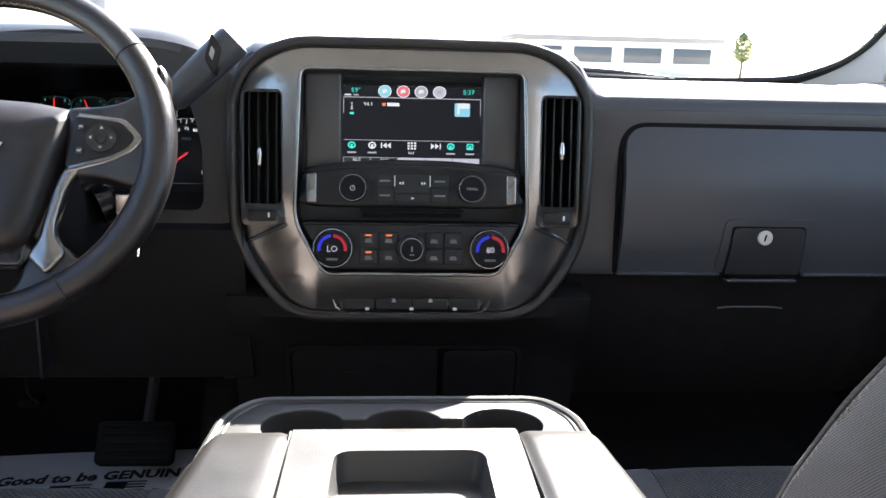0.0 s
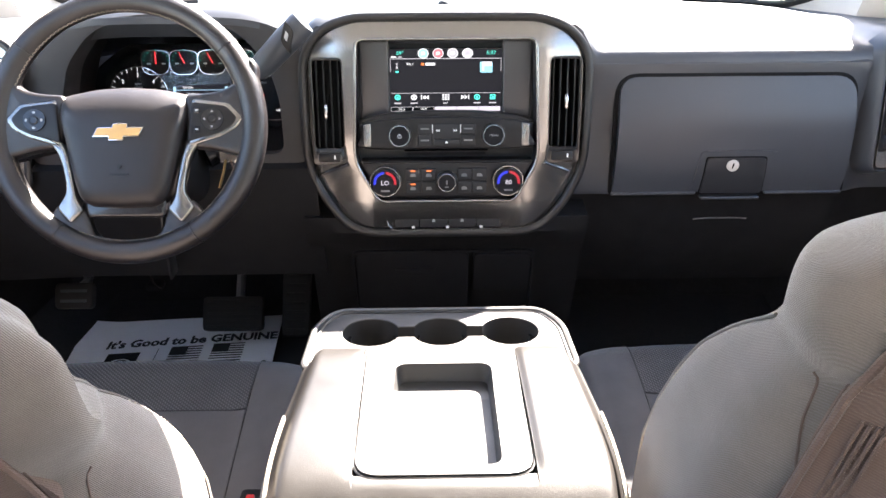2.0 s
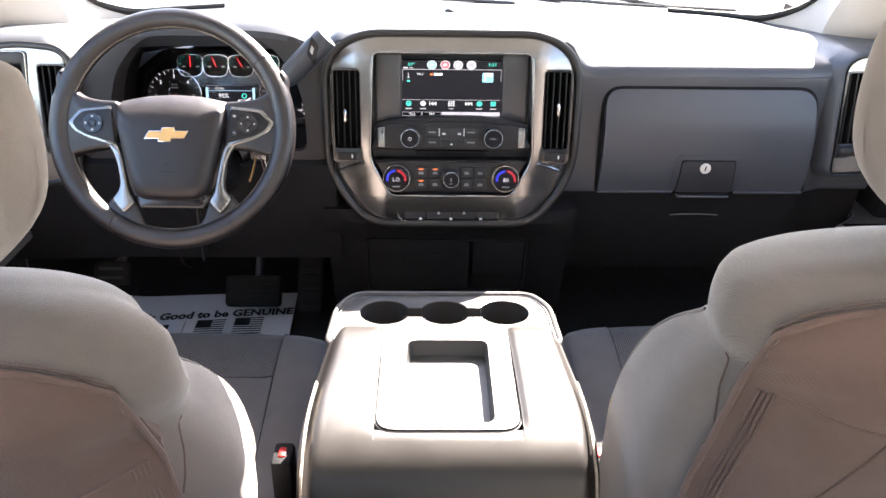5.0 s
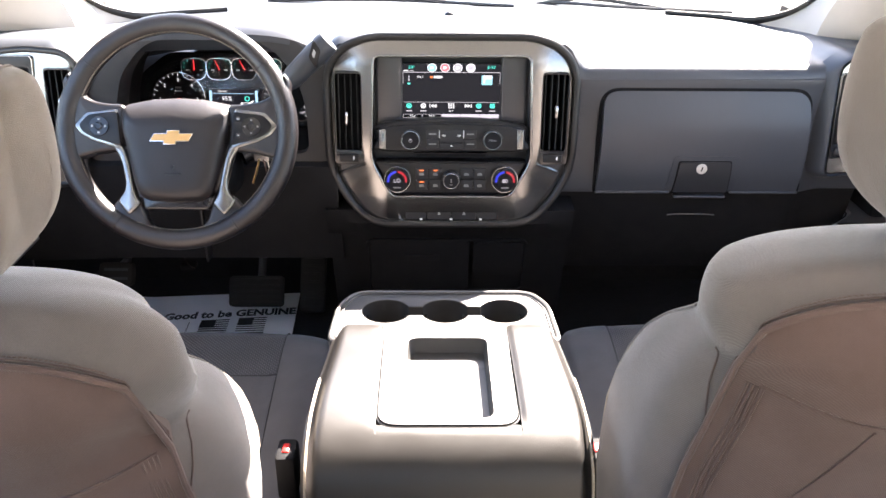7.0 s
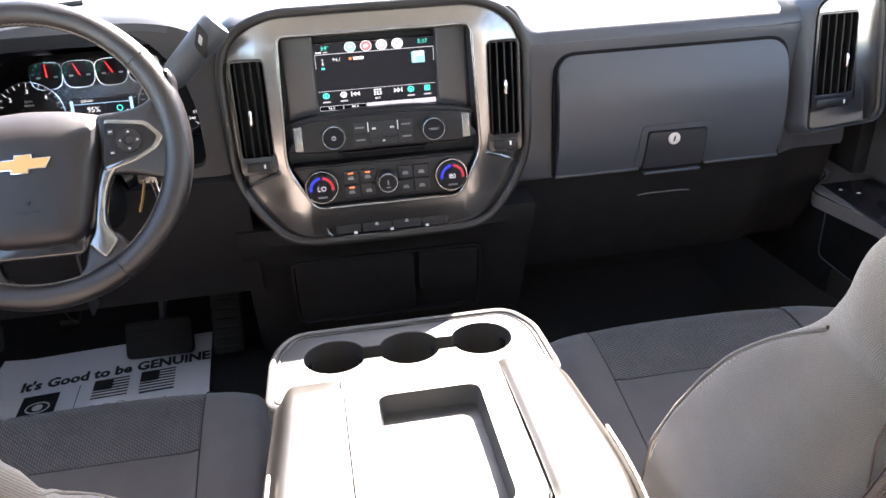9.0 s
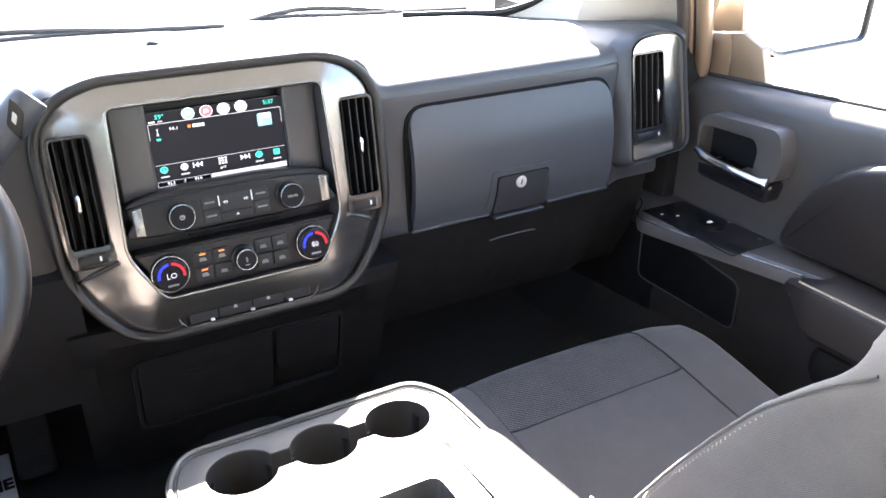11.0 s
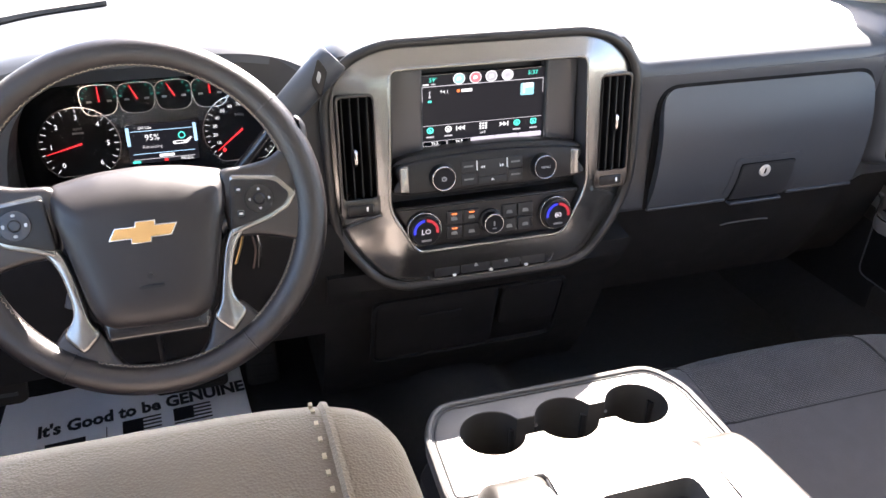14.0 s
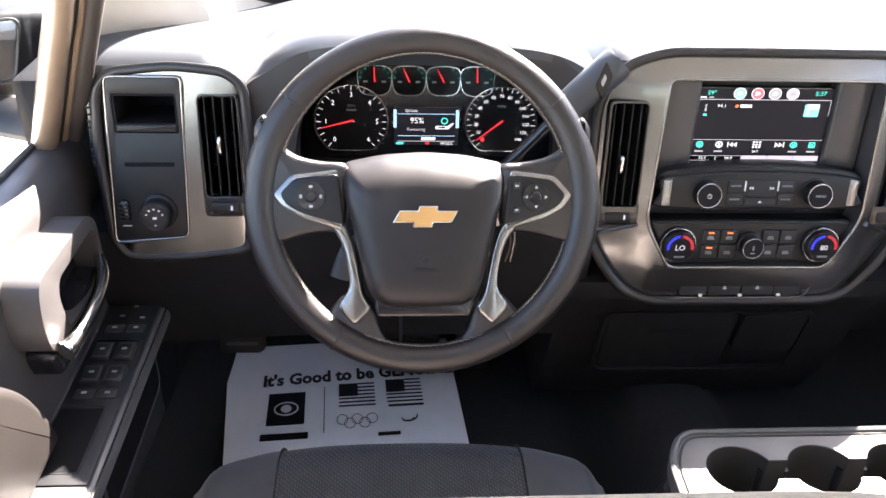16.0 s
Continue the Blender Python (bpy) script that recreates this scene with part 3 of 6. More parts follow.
def lid_bulge(u, v):
    """The lid swells in the middle and leans back towards its top."""
    return .013 * (1 - ((v - .004) / .098) ** 2) - .006 * ramp(v, .02, .105) - .004 * ramp(-v, .05, .095)


part("glove_gap", plate(inset(glove, -.0060), -.012, .0030, GL, .001), DARK, dash)
lid = part("glove_lid", sheet(glove, [], -.004, .009, GL, 18, lid_bulge, bev=.003), PAD, dash, "dark grey glove box lid with a latch")
part("latch_surround", sheet(rounded([(.408, -.088), (.544, -.088), (.540, -.016), (.414, -.016)], .010, 5), [], .002, .0108, GL, 8, lid_bulge, bev=.001), PAD, lid)
part("latch_gap", sheet(rounded([(.4215, -.094), (.5285, -.094), (.5235, -.0255), (.4235, -.0255)], .005, 4), [], .004, .0117, GL, 8, lid_bulge), DARK, lid)
part("latch_paddle", sheet(rounded([(.4235, -.093), (.5265, -.093), (.5215, -.0275), (.4255, -.0275)], .005, 4), [], .006, .0140, GL, 8, lid_bulge, bev=.0012), LATCH, lid, "dark latch paddle")
lk = part("lock", turned([(.0100, .016), (.0100, .0262), (.0090, .0272), (.0045, .0272), (.004, .0265)], GL @ Matrix.Translation((.4675, -.0400, 0)), 28), LOCKMETAL, lid, "round metal key lock")
part("keyhole", box(-.0010, .0010, -.0045, .0045, .0262, .0277, .0003, 1, GL @ Matrix.Translation((.4675, -.0400, 0)) @ Matrix.Rotation(radians(-12), 4, "Z")), DARK, lk)
part("lid_lip", plate(rect(.276, .418, -.0965, -.0915, .002), .000, .0085, GL, .002), PAD, lid)
part("lid_lip", plate(rect(.534, .664, -.0965, -.0915, .002), .000, .0085, GL, .002), PAD, lid)
part("latch_ledge", plate(rect(.428, .526, -.1050, -.1000, .002), -.004, .0100, GL, .002), PAD, lid)
part("lower_lip", sweep([GL @ V(.421 + .091 * k / 8, -.1400 - .002 * (abs(k - 4) / 4) ** 4, .0045) for k in range(9)], .0014, 8), TRAY, dash)

# lower middle, below the stack


def lower_middle():
    rings = []
    for i in range(25):
        x = -.235 + .47 * i / 24
        k = 1 - .35 * abs(x / .235) ** 3
        rings.append([V(x, y, z) for y, z in ((.3, .56), (-.035, .53), (-.045 * k, .505), (-.010, .47), (.012, .44), (.035, .36), (.07, .27), (.11, .2), (.30, .2))])
    return loft(rings)


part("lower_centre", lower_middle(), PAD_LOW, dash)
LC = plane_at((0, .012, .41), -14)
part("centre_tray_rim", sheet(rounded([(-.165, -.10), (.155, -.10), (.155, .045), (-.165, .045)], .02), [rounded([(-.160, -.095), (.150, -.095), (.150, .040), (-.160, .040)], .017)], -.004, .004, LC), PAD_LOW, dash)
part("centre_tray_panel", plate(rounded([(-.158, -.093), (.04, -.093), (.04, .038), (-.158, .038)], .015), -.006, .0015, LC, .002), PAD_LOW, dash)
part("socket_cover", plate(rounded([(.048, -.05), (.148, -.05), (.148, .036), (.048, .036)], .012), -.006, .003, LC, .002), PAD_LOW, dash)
part("pull_mark", plate(rect(-.09, -.02, -.012, .004, .004), -.002, .0035, LC, .001), PAD_LOW, dash)

# knee panel and surround on the driver's side


def knee_panel():
    rings = []
    for i in range(41):
        x = -.87 + .66 * i / 40
        prof = [(.30, .63), (.012, .635), (-.030, .615), (-.034, .58), (-.020, .50), (.004, .43), (.016, .402), (.03, .395), (.30, .40)]
        rings.append([V(x, y - .012 * ramp(-x, .6, .8), z) for y, z in prof])
    return loft(rings)


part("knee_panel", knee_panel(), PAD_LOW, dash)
part("knee_seam", box(-.47, -.466, -.037, .0, .42, .60, .001), GASKET, dash)
CS = plane_at((-.432, -.004, .72), 6)
opening = [(-.172, -.085), (.172, -.085), (.170, .0), (.155, .056), (.120, .098), (.095, .114), (.06, .120), (-.06, .120), (-.095, .114), (-.120, .098), (-.155, .056), (-.170, .0)]
opening = rounded(opening, .02, 4)
outer_s = rounded([(-.232, -.10), (.212, -.10), (.212, .075), (.150, .122), (.0, .135), (-.150, .122), (-.232, .075)], .02, 4)
part("cluster_surround", sheet(outer_s, [opening], -.06, .004, CS, bev=.003), PANEL_SOFT, dash)


def tunnel():
    rings = []
    for w, k in ((-.004, 1.0), (-.03, 1.02), (-.175, 1.09)):
        rings.append([CS @ V(u * k, (v - .01) * k + .01, w) for u, v in opening])
    return loft(rings, cap=False)


part("cluster_tunnel", tunnel(), PAD_LOW, dash)
# small marks on the top pad
part("light_sensor", soft(.004, .425, .801, .011, .009, .008, 2.2, 10), GASKET, dash)
part("demister_slot", box(-.30, .02, .395, .402, .7995, .8035, .001), GASKET, dash)
part("demister_slot", box(.08, .34, .385, .392, .7995, .8035, .001), GASKET, dash)


# ---- vents and bezels ----
def vent(parent, u0, u1, v0, v1, M, slats, pin, bulge=0.0):
    """An upright-slat air vent set into the face M."""
    o = part("air_vent", sheet(rounded([(u0, v0), (u1, v0), (u1, v1), (u0, v1)], .009, 4), [rounded([(u0 + .004, v0 + .026), (u1 - .004, v0 + .026), (u1 - .004, v1 - .004), (u0 + .004, v1 - .004)], .006, 4)], -.012, bulge + .0015, M, bev=.001), GLOSS, parent, "black vertical-slat air vent")
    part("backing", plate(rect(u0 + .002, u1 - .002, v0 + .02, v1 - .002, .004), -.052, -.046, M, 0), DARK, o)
    for i in range(slats):
        u = u0 + .004 + (u1 - u0 - .008) * (i + .5) / slats
        part("slat", box(u - .0011, u + .0011, v0 + .025, v1 - .003, -.040, bulge - .004, .0008, 1, M @ Matrix.Translation((u, 0, 0)) @ Matrix.Rotation(radians(6), 4, "Y") @ Matrix.Translation((-u, 0, 0))), PANEL, o)
    for z in (.33, .62):
        v = v0 + (v1 - v0) * z
        part("vane", box(u0 + .004, u1 - .004, v - .0009, v + .0009, -.046, -.042, .0004, 1, M), PANEL, o)
    pu, pv = pin
    part("pin", soft(0, 0, 0, .0032, .0125, .005, 3, 8, lambda c: M @ (c + V(pu, pv, bulge + .001))), CHROME, o, "bright metal vent pin")
    wheel = part("thumbwheel", box(u0 + .008, u1 - .010, v0 + .004, v0 + .019, -.006, bulge + .004, .003, 2, M), PANEL, o)
    part("mark", box(u1 - .020, u1 - .0175, v0 + .009, v0 + .015, bulge + .0038, bulge + .0046, .0002, 1, M), WHITE, wheel)
    return o


ST = plane_at((0, -.0283, .69), 8.53)
half = [(.0, .164), (.145, .1635), (.190, .148), (.217, .121), (.2275, .088), (.2275, .0), (.2255, -.06), (.2195, -.092), (.196, -.136), (.163, -.174), (.125, -.186), (0, -.187)]
outer = [(u, v) for u, v in half] + [(-u, v) for u, v in half[-2:0:-1]]
outer = rounded(outer[::-1], .022, 4)


def stack_bulge(u, v):
    return .006 - .022 * ramp(abs(u), .135, .250) - .016 * ramp(v, .105, .190) - .024 * ramp(-v, .115, .225) - .018 * ramp(-v, .02, .115) * ramp(abs(u), .115, .19)


stack = thing("centre_stack", (0, 0, .5), "centre stack with satin silver surround, touch screen and climate controls", "centre stack")
part("housing", plate(inset(outer, .006), -.10, -.042, ST, .004), PANEL, stack)


def gasket_ring(loop, M, r, fn):
    return sweep([M @ V(u, v, fn(u, v)) for u, v in loop], r, 10, closed=True, up=M.to_3x3() @ V(0, 0, 1), flat=1.25)


part("gasket", gasket_ring(inset(outer, .004), ST, .0052, lambda u, v: stack_bulge(u, v) * .6 + .001), GASKET, stack, "black rubber edging")
part("gasket_skirt", sheet(outer, [inset(outer, .009)], -.07, -.002, ST, 0, lambda u, v: stack_bulge(u, v) * .6), GASKET, stack)
inner = rounded([(-.109, -.127), (.109, -.127), (.146, -.062), (.139, .127), (-.139, .127), (-.146, -.062)], [.012, .012, .02, .012, .012, .02], 5)
vL = rounded([(-.211, -.066), (-.160, -.058), (-.160, .099), (-.207, .099)], .008, 4)
vR = [(-u, v) for u, v in vL][::-1]
part("silver_surround", sheet(inset(outer, .0065), [inner, vL, vR], -.020, .0, ST, 26, stack_bulge, bev=.0), SATIN, stack, "satin silver trim surround", sharp=40)
part("inner_edge", gasket_ring(inner, ST, .0018, lambda u, v: stack_bulge(u, v) - .0002), SATIN, stack)
vent(stack, -.211, -.158, -.066, .100, ST, 4, (-.188, .017), .001)
vent(stack, .158, .211, -.066, .100, ST, 4, (.188, .030), .001)

for s in (-1, 1):
    led = [(s * .1565, -.0655), (s * .1750, -.0735), (s * .2000, -.0850), (s * .2195, -.0945)]
    part("vent_ledge", sweep([ST @ V(u, v, stack_bulge(u, v) + .0012) for u, v in led], lambda t: .0034 - .0010 * t, 8, up=(0, -1, .3)), SATIN, stack, "bright ledge below the vent")

# recess around the screen
part("recess", sheet(inset(inner, -.002), [rect(-.0885, .0885, .012, .124, .003)], -.034, -.030, ST, 0, lambda u, v: .004 * ramp(v, 0, .1)), PANEL, stack)


def recess_wall():
    rings = []
    for w, k in ((.003, 0), (-.020, .003), (-.040, .004)):
        rings.append([ST @ V(u, v, w) for u, v in inset(inner, k)])
    return loft(rings, cap=False)


part("recess_wall", recess_wall(), CHEEK, stack)
SC = plane_at((0, .0105, .7461), 6) @ Matrix.Diagonal((1.04, .943, 1, 1))
for a, b in ((-.136, -.0895), (.0895, .136)):
    part("screen_cheek", plate(rounded([(a * .96, -.064), (b * .96, -.064), (b * .96, .068), (a * .96, .068)], .006), -.012, .010, SC, .004), CHEEK, stack)
screen = part("touch_screen", plate(rect(-.0885, .0885, -.0535, .0535, .002), -.010, .0, SC, .0005), GLOSS, stack, "lit colour touch screen showing the radio")
part("display", plate(rect(-.0862, .0862, -.0518, .0518, .001), -.002, .0006, SC, 0), G_NAVY, screen)
w0 = .0007
for v, k in ((.0365, .0006), (-.0205, .0004)):
    part("rule", plate(rect(-.084, .084, v - k, v + k, .0001, 1), w0, w0 + .0003, SC, 0), G_DIM, screen)
for u in (-.084, .084):
    part("rule", plate(rect(u - .0004, u + .0004, .015, .0365, .0001, 1), w0, w0 + .0003, SC, 0), G_DIM, screen)
text("59\u00b0", .0085, SC, G_TEAL, screen, u=-.069, v=.0455, w=w0)
text("5:37", .0085, SC, G_TEAL, screen, u=.069, v=.0455, w=w0)
part("signal_bar", plate(rect(-.083, -.075, .0385, .0405, .0004, 2), w0, w0 + .0003, SC, 0), G_WHITE, screen)
part("signal_bar", plate(rect(-.072, -.066, .0385, .0405, .0004, 2), w0, w0 + .0003, SC, 0), G_DIM, screen)
for u, m in ((-.034, G_SKY), (-.0115, G_ROSE), (.0105, G_DIM), (.033, G_BAR)):
    ic = part("shortcut_icon", plate(oval(u, .0450, .0078, n=24), w0, w0 + .0004, SC, 0), m, screen)
    part("icon_ring", ringed(u, .0450, .0070, .0082, w0, w0 + .0008, SC, 24), G_WHITE, ic)
    part("icon_mark", plate(rounded([(u - .0035, .042), (u + .0035, .044), (u + .002, .048), (u - .003, .0475)], .001, 2), w0, w0 + .0008, SC, 0), G_WHITE if m is not G_BAR else G_DIM, ic)
text("94.1", .0068, SC, G_WHITE, screen, u=-.054, v=.0275, w=w0)
part("station_bar", plate(rect(-.037, -.033, .0255, .0295, .0005, 2), w0, w0 + .0003, SC, 0), G_AMBER, screen)
part("station_bar", plate(rect(-.031, -.016, .0253, .0298, .0005, 2), w0, w0 + .0003, SC, 0), G_WHITE, screen)
part("antenna_icon", plate([(-.0755, .0295), (-.0725, .0295), (-.0735, .026), (-.0722, .020), (-.0758, .020), (-.0745, .026)][::-1], w0, w0 + .0003, SC, 0), G_DIM, screen)
part("band_bar", plate(rect(-.0765, -.0715, .0135, .0165, .0004, 2), w0, w0 + .0003, SC, 0), G_TEAL, screen)
art = part("cover_art", plate(rect(.052, .071, .013, .031, .002), w0, w0 + .0003, SC, 0), G_SKY, screen)
part("note", join(plate(rect(.0555, .070, .024, .031, .0008, 2), w0, w0 + .0006, SC, 0), plate(rect(.0555, .058, .016, .026, .0006, 2), w0, w0 + .0006, SC, 0)), G_WHITE, art)


def tri(u, v, s, d):
    return [(u, v - s), (u + d * s * 1.3, v), (u, v + s)] if d > 0 else [(u, v + s), (u - s * 1.3, v), (u, v - s)]


y_ic = -.0275
for u, m, word in ((-.074, G_TEAL, 1), (-.049, G_WHITE, 1), (.048, G_TEAL, 1), (.072, G_TEAL, 1)):
    ic = part("menu_icon", sheet(oval(u, y_ic, .0048, n=20) if u != .072 else rect(u - .0042, u + .0042, y_ic - .0042, y_ic + .0042, .001), [oval(u, y_ic, .0030, n=16)], w0, w0 + .0004, SC), m, screen)
    part("icon_mark", plate(rect(u - .0015, u + .0015, y_ic - .0036, y_ic + .0015, .0004, 2), w0, w0 + .0005, SC, 0), m, ic)
    part("caption_bar", plate(rect(u - .0055, u + .0055, -.0385, -.0362, .0004, 2), w0, w0 + .0003, SC, 0), G_DIM, screen)
for d, u in ((-1, -.026), (1, .0235)):
    part("skip_icon", join(plate(tri(u, y_ic, .0038, d), w0, w0 + .0004, SC, 0), plate(tri(u + d * .0052, y_ic, .0038, d), w0, w0 + .0004, SC, 0), plate(rect(u + d * .0115 - .0007, u + d * .0115 + .0007, y_ic - .0038, y_ic + .0038, .0002, 1), w0, w0 + .0004, SC, 0)), G_WHITE, screen)
grid = bmesh.new()
for i in range(3):
    for j in range(3):
        grid = join(grid, plate(rect(-.0055 + i * .0040, -.0027 + i * .0040, y_ic - .0048 + j * .0036, y_ic - .0024 + j * .0036, .0004, 2), w0, w0 + .0004, SC, 0))
part("grid_icon", grid, G_WHITE, screen)
text("SAT", .0048, SC, G_WHITE, screen, u=-.0005, v=-.0375, w=w0)
for i in range(5):
    a = -.0845 + i * .0338
    pb = part("preset_button", plate(rect(a, a + .0332, -.0510, -.0435, .001), w0, w0 + .0004, SC, 0), GLOSS if i < 2 else G_BAR, screen)
    if i < 2:
        part("edge", sheet(rect(a, a + .0332, -.0510, -.0435, .001), [rect(a + .0006, a + .0326, -.0504, -.0441, .0008)], w0 + .0001, w0 + .0006, SC), G_DIM, pb)
        text(("92.5", "94.9")[i], .0058, SC, G_WHITE, pb, u=a + .0166, v=-.0473, w=w0 + .0006)
    else:
        part("mark", plate(rect(a + .0150, a + .0180, -.0478, -.0468, .0003, 1), w0, w0 + .0006, SC, 0), G_WHITE, pb)

# radio strip
RS = plane_at((0, -.0318, .6715), 12)
strip = smooth2([(-.131, -.022), (0, -.0235), (.131, -.022), (.132, .0), (.131, .018), (.07, .0255), (0, .0275), (-.07, .0255), (-.131, .018), (-.132, .0)], 5)
radio = part("radio_strip", plate(strip, -.030, .004, RS, .004), PANEL, stack, "charcoal radio control strip with silver ends")
part("strip_hood", plate(smooth2([(-.128, .012), (0, .020), (.128, .012), (.126, .026), (.06, .0345), (0, .036), (-.06, .0345), (-.126, .026)], 5), -.030, -.002, RS, .006), PANEL, radio)
for s in (-1, 1):
    part("end_cap", plate(rounded([(s * .131, -.019), (s * .131, .016), (s * .118, .018), (s * .118, -.020)][::s], .003), .0, .0052, RS, .002), SATIN, radio, "satin silver end cap")
    kn = part("knob", turned([(.0205, .003), (.0200, .0045), (.0175, .0050), (.0172, .017), (.0165, .0188), (.0125, .0188)], RS @ Matrix.Translation((s * .0735, -.001, 0)), 36), PANEL, radio, "round knob with bright metal ring")
    part("ring", ringed(s * .0735, -.001, .0150, .0166, .0175, .0200, RS), RING, kn)
    part("cap", turned([(.0150, .0186), (.0140, .0196)], RS @ Matrix.Translation((s * .0735, -.001, 0)), 30), CAPBLACK, kn)
    if s < 0:
        part("power_mark", join(ringed(-.0735, -.0015, .0024, .0031, .0198, .0202, RS, 20), plate(rect(-.0738, -.0732, -.0015, .0022, .0002, 1), .0198, .0203, RS, 0)), WHITE, kn)
    else:
        text("MENU", .0050, RS, GREY_PRINT, kn, u=.0735, v=-.001, w=.0201)
DIM_PRINT = material("dim_print", (0.16, 0.165, 0.17), 0.6, vary=0.05)
for i, (a, b) in enumerate(((-.045, -.0235), (-.0205, .0205), (.0235, .045))):
    for c, d in (((-.0175, -.0012), (.0008, .0165)) if i != 1 else ((-.0175, -.0080), (-.0066, .0165))):
        bt = part("button", plate(rect(a, b, c, d, .002), .001, .0055, RS, .0010), BUTTON, radio)
        if i != 1:
            part("caption_bar", plate(rect(a + .004, b - .004, (c + d) / 2 - .0012, (c + d) / 2 + .0012, .0004, 2), .0053, .0058, RS, 0), DIM_PRINT, bt)
for s in (-1, 1):
    part("divider", plate(rect(s * .0220 - .0006, s * .0220 + .0006, .002, .0155, .0003, 1), .002, .0066, RS, 0), WHITE, radio)
    part("skip_mark", join(plate(tri(s * .011, .006, .0022, s), .006, .0066, RS, 0), plate(tri(s * .0142, .006, .0022, s), .006, .0066, RS, 0)), WHITE, radio)
part("eject_mark", plate([(-.0025, -.0138), (.0025, -.0138), (0, -.0105)], .006, .0066, RS, 0), WHITE, radio)
part("disc_slot", plate(rect(-.063, .063, -.0555, -.0500, .002), -.03, -.0155, ST, .0005), DARK, stack)
part("slot_lip", plate(rect(-.067, .067, -.0500, -.0478, .001), -.03, -.0125, ST, .0008), PANEL, stack)

# climate panel
hv = rounded([(-.106, -.124), (.106, -.124), (.139, -.066), (.137, -.061), (-.137, -.061), (-.139, -.066)], .006, 4)
climate = part("climate_panel", plate(hv, -.030, -.003, ST, .005), PANEL, stack, "charcoal climate panel with two dials")
for s, word in ((-1, "LO"), (1, "80")):
    kn = part("dial", turned([(.0255, -.004), (.0250, .0), (.0225, .002), (.0220, .010), (.0205, .0115)], ST @ Matrix.Translation((s * .0985, -.0945, 0)), 40), PANEL, climate, "temperature dial with bright ring and lit arc")
    part("ring", ringed(s * .0985, -.0945, .0228, .0248, .000, .0045, ST, 44), RING, kn)
    part("face", turned([(.0200, .0110), (.0196, .0122)], ST @ Matrix.Translation((s * .0985, -.0945, 0)), 36), CAPBLACK, kn)
    for a0, a1, m, nm in ((190, 95, G_BLUE, "cold_arc"), (85, -10, G_WARM, "warm_arc")):
        pts = [(s * .0985 + r * math.cos(radians(a)), -.0945 + r * math.sin(radians(a))) for r, rng in ((.0182, [a0 + (a1 - a0) * k / 12 for k in range(13)]), (.0142, [a1 + (a0 - a1) * k / 12 for k in range(13)])) for a in rng]
        part(nm, plate(pts[::-1], .0120, .0127, ST, 0), m, kn)
    text(word, .0105, ST, G_BAR, kn, u=s * .0985, v=-.0950, w=.0124)
    part("caption_bar", plate(rect(s * .0985 - .007, s * .0985 + .007, -.1090, -.1062, .0005, 2), .012, .0126, ST, 0), DIM_PRINT, kn)
fan = part("fan_knob", turned([(.0175, -.004), (.0170, .002), (.0150, .003), (.0146, .014), (.0135, .0155)], ST @ Matrix.Translation((0, -.0945, 0)), 36), PANEL, climate, "small round fan knob")
part("ring", ringed(0, -.0945, .0130, .0146, .0130, .0158, ST), RING, fan)
part("face", turned([(.0128, .0145), (.0124, .0156)], ST @ Matrix.Translation((0, -.0945, 0)), 30), CAPBLACK, fan)
part("mark", plate(rect(-.003, .003, -.1020, -.1005, .0004, 2), .0154, .0161, ST, 0), DIM_PRINT, fan)
part("mark", plate(rect(-.0012, .0012, -.0975, -.0905, .0005, 2), .0154, .0160, ST, 0), DIM_PRINT, fan)
lit = {(-.054, 1): 1, (-.054, 0): 1, (-.0285, 1): 1}
for u in (-.054, -.0285, .0285, .053):
    for row in (0, 1):
        v = -.105 + row * .0215
        bt = part("button", plate(rect(u - .0115, u + .0115, v - .0095, v + .0095, .002), -.004, .0000, ST, .0012), BUTTON, climate)
        part("symbol", plate(rounded([(u - .005, v - .004), (u + .005, v - .004), (u + .003, v + .001), (u - .004, v + .001)], .001, 2), -.0002, .0005, ST, 0), DIM_PRINT, bt)
        if (u, row) in lit:
            part("lamp", plate(rect(u - .004, u + .004, v + .0045, v + .0065, .0006, 2), .0002, .0011, ST, 0), G_AMBER, bt)

# lower switch row
row_ = part("switch_strip", plate(rounded([(-.086, -.175), (.088, -.175), (.100, -.152), (.096, -.149), (-.092, -.149), (-.096, -.152)], .006), -.03, -.0035, ST, .002), GLOSS, stack, "black row of flat switches")
for i, (a, b) in enumerate(((-.084, -.046), (-.044, .001), (.003, .047), (.049, .086))):
    sw = part("switch", plate(rect(a, b, -.172, -.153, .003), -.01, -.0024, ST, .0012), BUTTON, row_)
    if i in (1, 2):
        part("symbol", plate(rounded([((a + b) / 2 - .003, -.163), ((a + b) / 2 + .003, -.163), ((a + b) / 2 + .0015, -.159), ((a + b) / 2 - .001, -.158)], .0006, 2), -.0026, -.0018, ST, 0), GREY_PRINT, sw)
for u in (-.055, .001, .056):
    part("socket_mark", plate(rounded([(u - .0025, -.1730), (u + .0025, -.1730), (u + .0025, -.1698), (u - .0025, -.1698)], .0006, 2), -.003, .0006, ST, 0), WHITE, row_)
part("row_edge", sweep([ST @ V(p.x, p.y, -.0035) for p in smooth_path([(-.099, -.156, 0), (-.092, -.172, 0), (-.07, -.1765, 0), (.07, -.1765, 0), (.094, -.172, 0), (.102, -.156, 0)], 5)], .0008, 6), SATIN, row_)


